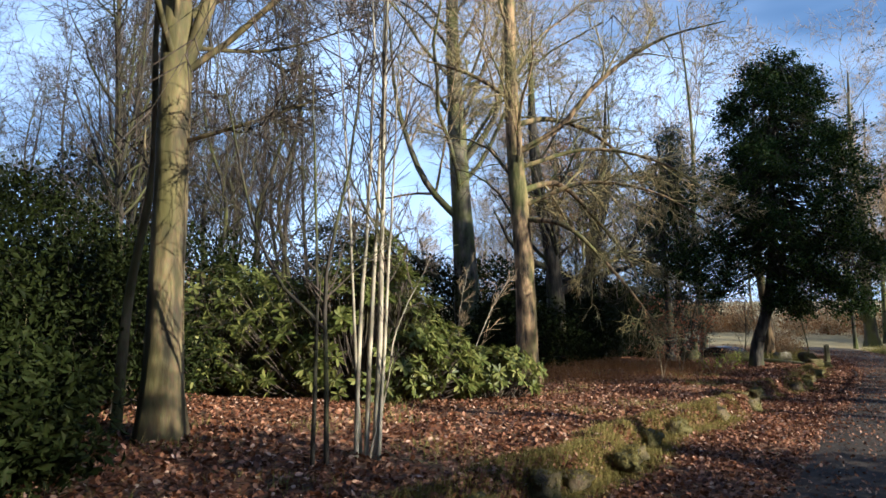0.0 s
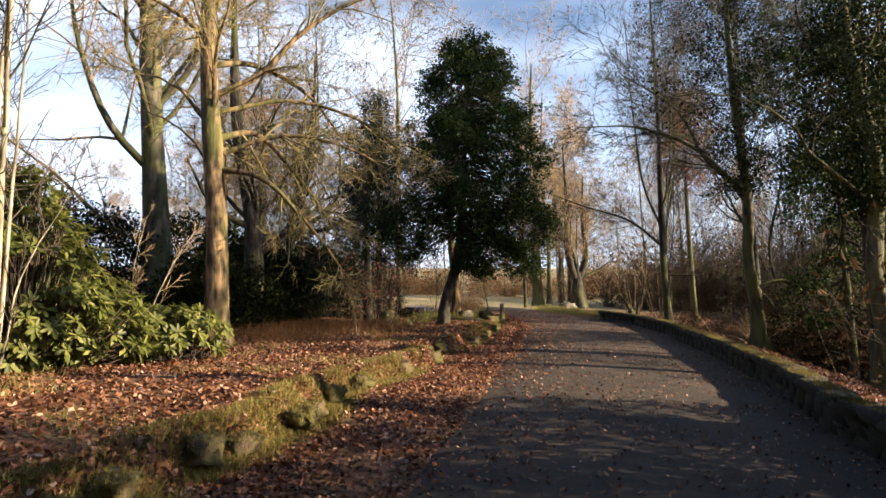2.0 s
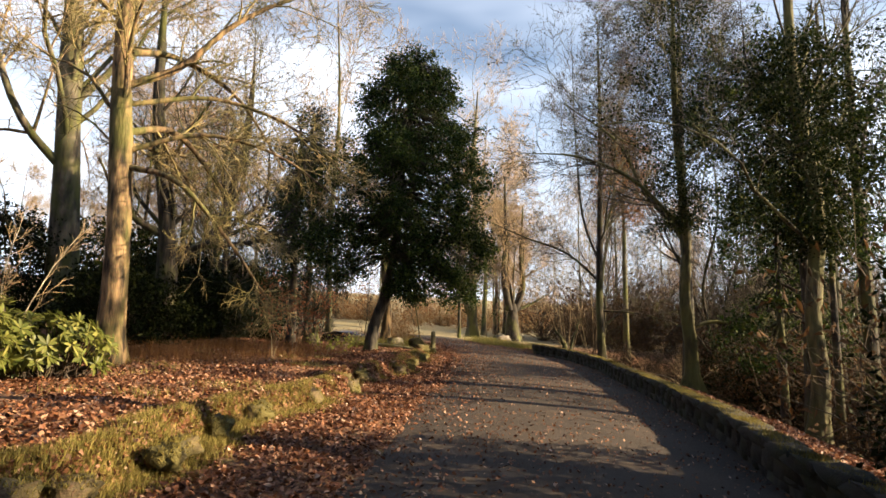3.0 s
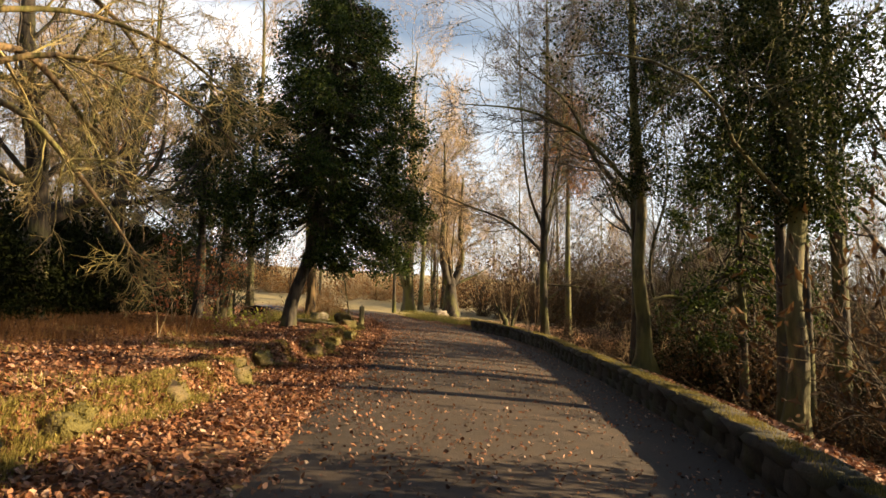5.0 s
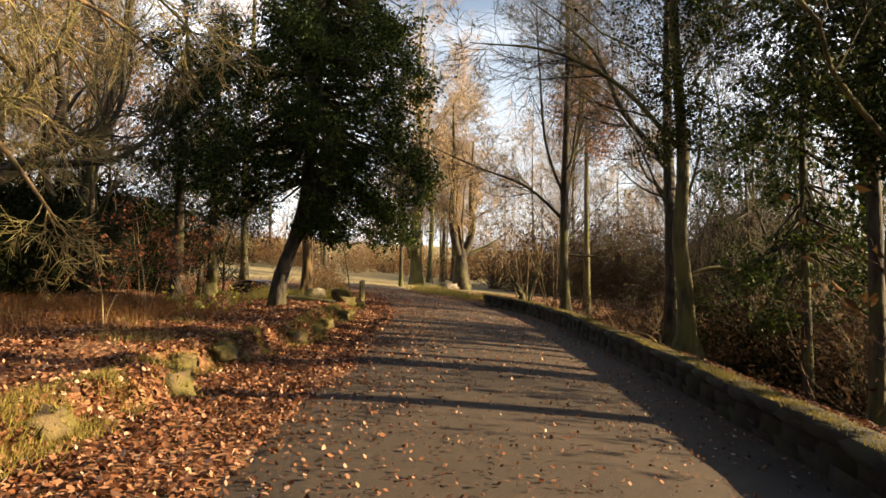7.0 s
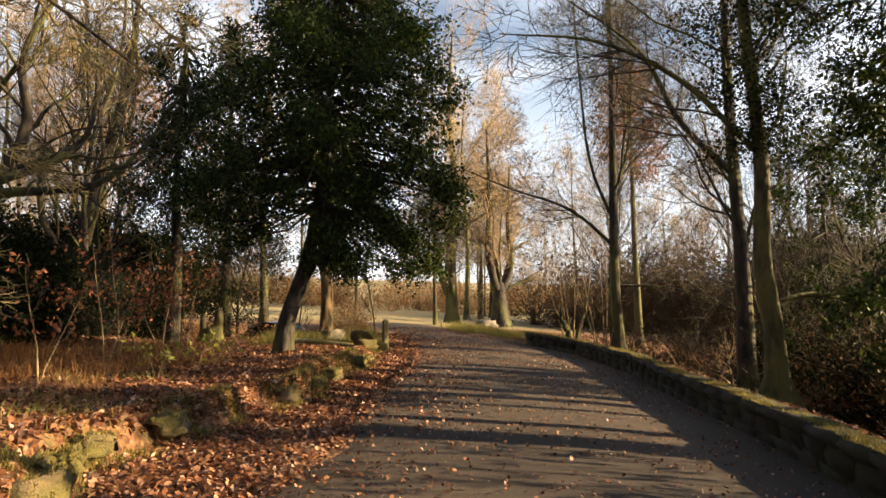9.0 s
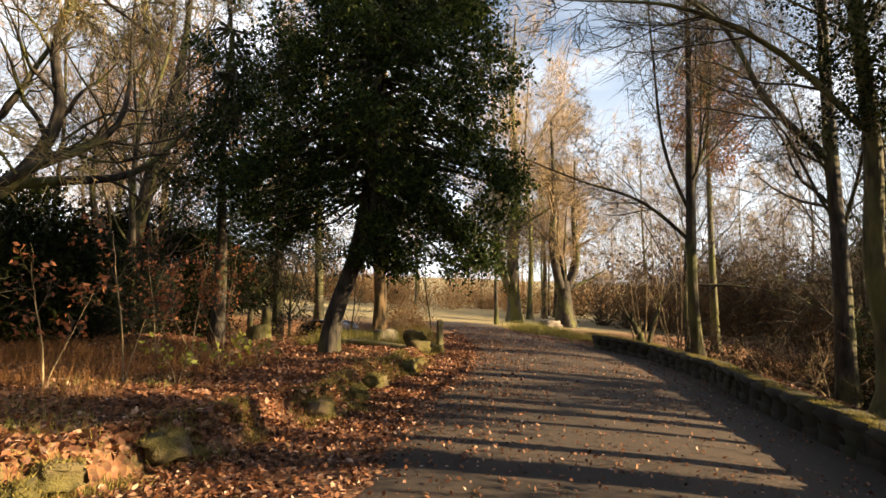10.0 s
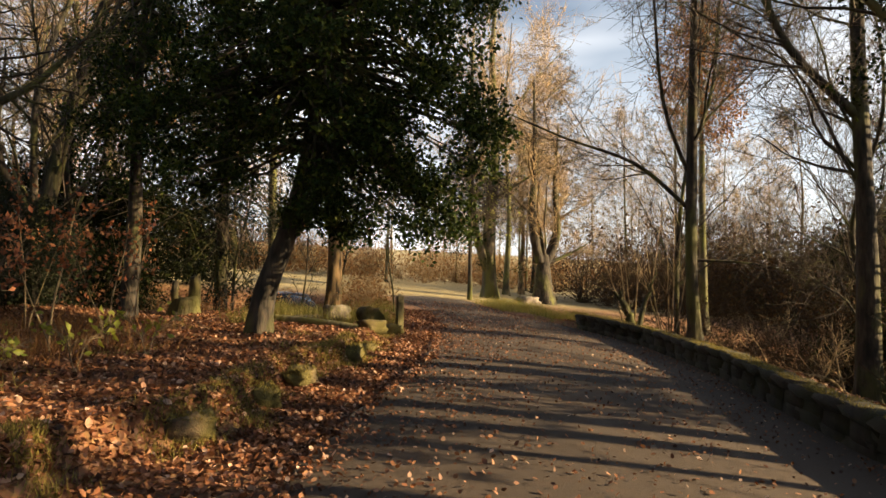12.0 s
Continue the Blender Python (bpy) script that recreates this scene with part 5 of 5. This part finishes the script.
def loft(sections, mat_, name, parent, label=""):
    """Rings of (x, half width, z low, z high) along a car's length, rounded at the shoulders."""
    bm, rings = bmesh.new(), []
    for x, w, z0, z1 in sections:
        prof = [(-w * 0.92, z0), (-w, z0 + (z1 - z0) * 0.3), (-w * 0.97, z0 + (z1 - z0) * 0.75), (-w * 0.80, z1 - 0.01), (0, z1 + 0.015), (w * 0.80, z1 - 0.01), (w * 0.97, z0 + (z1 - z0) * 0.75), (w, z0 + (z1 - z0) * 0.3), (w * 0.92, z0)]
        rings.append([bm.verts.new((x, y, z)) for y, z in prof])
    for r1, r2 in zip(rings, rings[1:]):
        for i in range(len(r1)):
            j = (i + 1) % len(r1)
            bm.faces.new((r1[i], r1[j], r2[j], r2[i]))
    bm.faces.new(rings[0][::-1])
    bm.faces.new(rings[-1])
    bmesh.ops.recalc_face_normals(bm, faces=bm.faces[:])
    return part(name, bm, mat_, parent, label, True)


car = thing("car", on_ground(12.7, 30.4, -0.1), "dark blue parked hatchback half hidden by trees", "car")
car.rotation_euler = (0, 0, radians(-74))
loft([(-2.0, 0.70, 0.45, 0.80), (-1.9, 0.80, 0.28, 0.92), (-1.0, 0.85, 0.24, 0.95), (0.5, 0.86, 0.24, 0.93), (1.2, 0.83, 0.24, 0.86), (1.8, 0.76, 0.28, 0.74), (2.0, 0.62, 0.38, 0.62)], M_CAR, "body", car)
loft([(-1.75, 0.62, 0.90, 0.98), (-1.35, 0.64, 0.90, 1.38), (-0.4, 0.64, 0.90, 1.46), (0.15, 0.63, 0.90, 1.40), (0.85, 0.66, 0.88, 0.92)], M_CARGLASS, "glasshouse", car, "dark reflective windows")
loft([(-1.4, 0.55, 1.38, 1.41), (-0.4, 0.57, 1.45, 1.49), (0.12, 0.55, 1.40, 1.43)], M_CAR, "roof", car)
for sx in (-1.25, 1.25):
    for sy in (-0.78, 0.78):
        bm = bmesh.new()
        bmesh.ops.create_cone(bm, cap_ends=True, segments=20, radius1=0.31, radius2=0.31, depth=0.2, matrix=pose(sx, sy, 0.31, 90, 0, 0))
        bmesh.ops.bevel(bm, geom=[e for e in bm.edges if len(e.link_faces) == 2 and max(len(f.verts) for f in e.link_faces) > 4], offset=0.03, segments=2, affect="EDGES")
        wheel = part("wheel", bm, M_RUBBER, car)
        bm = bmesh.new()
        bmesh.ops.create_cone(bm, cap_ends=True, segments=16, radius1=0.19, radius2=0.15, depth=0.03, matrix=pose(sx, sy + math.copysign(0.105, sy), 0.31, 90, 0, 0))
        part("rim", bm, M_ALLOY, wheel, "silver wheel rim")
for sy in (-0.5, 0.5):
    bm = bmesh.new()
    bmesh.ops.create_uvsphere(bm, u_segments=10, v_segments=6, radius=0.5, matrix=pose(1.84, sy, 0.62) @ Matrix.Diagonal((0.22, 0.3, 0.14, 1)))
    part("headlight", bm, M_LENS, car, "clear headlight", True)
for sy in (-0.92, 0.92):
    bm = bmesh.new()
    bmesh.ops.create_uvsphere(bm, u_segments=10, v_segments=6, radius=0.5, matrix=pose(0.55, sy, 0.98) @ Matrix.Diagonal((0.12, 0.2, 0.14, 1)))
    part("wing_mirror", bm, M_CAR, car, "", True)

# ---------------------------------------------------------------- grass, moss and fallen leaves


def blades(rng, C, h, w, spread=0.35):
    N = len(C)
    a = rng.uniform(0, 6.28, N)
    d = np.stack([np.cos(a), np.sin(a), np.zeros(N)], 1)
    lean = rng.normal(0, spread, (N, 3)) * np.array([1, 1, 0]) + np.array([0, 0, 1])
    hh = (h * rng.uniform(0.5, 1.3, N))[:, None]
    V = np.stack([C - d * w / 2, C + d * w / 2, C + unit(lean) * hh + rng.normal(0, 0.2, (N, 3)) * hh * np.array([1, 1, -0.3])], 1).reshape(-1, 3)
    return V, np.arange(3 * N).reshape(-1, 3)


def ground_points(x, y, up=0.0):
    p = site_np(np.stack([x, y, height(x, y)], -1))
    p[:, 2] += up
    return p


def tufts(name, spots, seed, label, mat, per, spread, h, w):
    """Blades in tufts, past counting: one thing."""
    rng = np.random.default_rng(seed)
    s = np.repeat(np.asarray(spots), per, axis=0)
    s = s + rng.normal(0, spread, s.shape)
    return tagged(new(name, mesh_np(name, *blades(rng, ground_points(s[:, 0], s[:, 1]), h, w), mat)), label, "grass", kind="stuff")


rng = np.random.default_rng(17)
ky = np.r_[rng.uniform(3, 12, 135), rng.uniform(12, 26, 65)]
kx = kerb_line(ky) - np.abs(rng.normal(0, 0.2, len(ky))) + 0.08
tufts("moss_and_grass", np.stack([kx, ky], 1), 401, "yellow-green moss and short grass on kerb", M_MOSSTUFT, 260, 0.12, 0.10, 0.010)
fuzz = []
for mtx, me in kerb_tops:
    co = np.array([mtx @ v.co for v in me.vertices if v.co.z > 0.10])
    i, j = rng.integers(0, len(co), (2, 700))
    f = rng.random((700, 1)) * 0.5
    fuzz.append(co[i] * (1 - f) + co[j] * f * 0.6 + co[i] * f * 0.4 + np.array([0, 0, 0.004]))
tagged(new("kerb_moss", mesh_np("kerb_moss", *blades(rng, np.concatenate(fuzz), 0.035, 0.011, 0.6), M_MOSSTUFT)), "velvety olive moss on kerb stones", "moss", kind="stuff")
by = rng.uniform(4, 26, 60)
bx = kerb_line(by) - rng.uniform(0.3, 6, 60)
tufts("bank_grass", np.stack([bx, by], 1), 402, "thin yellowing grass among fallen leaves", M_GRASS, 70, 0.2, 0.13, 0.009)
dy_ = rng.uniform(16, 24, 170)
dx_ = rng.uniform(1.6, 8.6, 170)
keep = dx_ < kerb_line(dy_) - 2.6
tufts("dead_bracken", np.stack([dx_, dy_], 1)[keep], 403, "reddish brown dead bracken and dry stalks", M_BRACKEN, 55, 0.3, 0.32, 0.010)
wy = rng.uniform(2, 27, 330)
wx = wall_line(wy) + rng.uniform(-0.06, 0.42, 330)
s = np.repeat(np.stack([wx, wy], 1), 110, axis=0) + rng.normal(0, 0.11, (330 * 110, 2))
dr = s[:, 0] - wall_line(s[:, 1])
s = s[dr > -0.04]
p = site_np(np.stack([s[:, 0], s[:, 1], np.maximum(height(s[:, 0], s[:, 1]), np.where(s[:, 0] - wall_line(s[:, 1]) < 0.4, 0.185, -9))], -1))
tagged(new("wall_moss", mesh_np("wall_moss", *blades(rng, p, 0.06, 0.012), M_MOSSTUFT)), "moss and short grass on wall top", "moss", kind="stuff")
vy = rng.uniform(26, 36, 90)
vx = wall_line(vy) + rng.uniform(0.2, 2.4, 90)
tufts("verge_grass", np.stack([vx, vy], 1), 404, "tall dry sunlit grass on the verge", M_GRASS, 90, 0.22, 0.35, 0.012)
uy = rng.uniform(24.5, 30, 70)
ux = kerb_line(uy) - rng.uniform(0.0, 3.0, 70)
tufts("verge_weeds", np.stack([ux, uy], 1), 405, "green weeds and dry grass by stones", M_GRASS, 90, 0.22, 0.3, 0.014)


def litter(name, x, y, up, seed, label, size=0.085, lift=0.012, on_road=False):
    rng = np.random.default_rng(seed)
    N = len(x)
    z = height(x, y)
    if on_road:
        u = (x - road_left(y)) / (wall_line(y) - road_left(y))
        z = -0.22 + 0.022 + 0.05 * np.sin(np.pi * np.clip(u, 0, 1))
    P = site_np(np.stack([x, y, z], -1))
    P[:, 2] += up + rng.uniform(0, lift * 2, N)
    a, s = rng.uniform(0, 6.28, N), (size * rng.uniform(0.55, 1.25, N))[:, None]
    nrm = unit(rng.normal(0, 0.55, (N, 3)) + np.array([0, 0, 1.0]))
    d = unit(np.cross(nrm, np.stack([np.cos(a), np.sin(a), np.zeros(N)], 1)))
    q = np.cross(nrm, d)
    curl = rng.uniform(-0.05, 0.32, N)[:, None]
    V = np.stack([P - d * s * 0.5 + nrm * s * curl * 0.5, P - d * s * 0.12 + q * s * 0.33 + nrm * s * curl, P + d * s * 0.22 + q * s * 0.26 + nrm * s * curl, P + d * s * 0.52 + nrm * s * curl * 0.7,
                  P + d * s * 0.22 - q * s * 0.26 + nrm * s * curl * 0.8, P - d * s * 0.12 - q * s * 0.33 + nrm * s * curl * 0.8], 1).reshape(-1, 3)
    o = np.arange(N)[:, None] * 6
    F = np.concatenate([o + np.array([[0, 1, 2, 3]]), o + np.array([[0, 3, 4, 5]])])
    return tagged(new(name, mesh_np(name, V, F, M_LITTER)), label, "leaves", kind="stuff")


rng = np.random.default_rng(23)
y = rng.uniform(1, 30, 62000)
u = np.where(rng.random(len(y)) < 0.8, rng.beta(1.3, 1.5, len(y)), rng.gamma(2.0, 0.36, len(y)))
x = (kerb_line(y) - 0.5) * (1 - u) + (road_left(y) + 0.1) * u
k = (waves(x, y, 1.6) + rng.normal(0, 0.6, len(y)) > -0.55) & (u < 0.95)
litter("fallen_leaves", x[k], y[k], 0.012, 501, "thick brown fallen leaves along the drive edge", 0.06)
k = (u >= 0.9) & (u < 2.4)
litter("edge_leaves", x[k], y[k], 0.006, 505, "fallen leaves thinning out over the asphalt", 0.05, 0.006, True)
y = rng.uniform(4, 27, 125000)
x = kerb_line(y) - rng.uniform(0, 1, len(y)) ** 1.5 * 10
k = waves(x, y, 0.7) + rng.normal(0, 0.5, len(y)) > -0.45
litter("bank_leaves", x[k], y[k], 0.01, 502, "russet fallen leaves covering the bank", 0.066)
y = rng.uniform(1, 34, 26000)
u = np.where(rng.random(len(y)) < 0.35, rng.beta(0.8, 2.6, len(y)), np.where(rng.random(len(y)) < 0.4, rng.beta(3.0, 0.8, len(y)), rng.uniform(0, 1, len(y))))
x = road_left(y) + u * (wall_line(y) - road_left(y) - 0.1)
k = (waves(x, y, 0.9) + rng.normal(0, 0.6, len(y)) > -0.1)
litter("road_leaves", x[k], y[k], 0.008, 503, "scattered fallen leaves on the asphalt", 0.04, 0.006, True)
y = rng.uniform(1, 28, 36000)
x = wall_line(y) + 0.3 + rng.uniform(0, 1, len(y)) ** 1.4 * 5
litter("slope_leaves", x, y, 0.01, 504, "brown fallen leaves behind the low wall", 0.075)
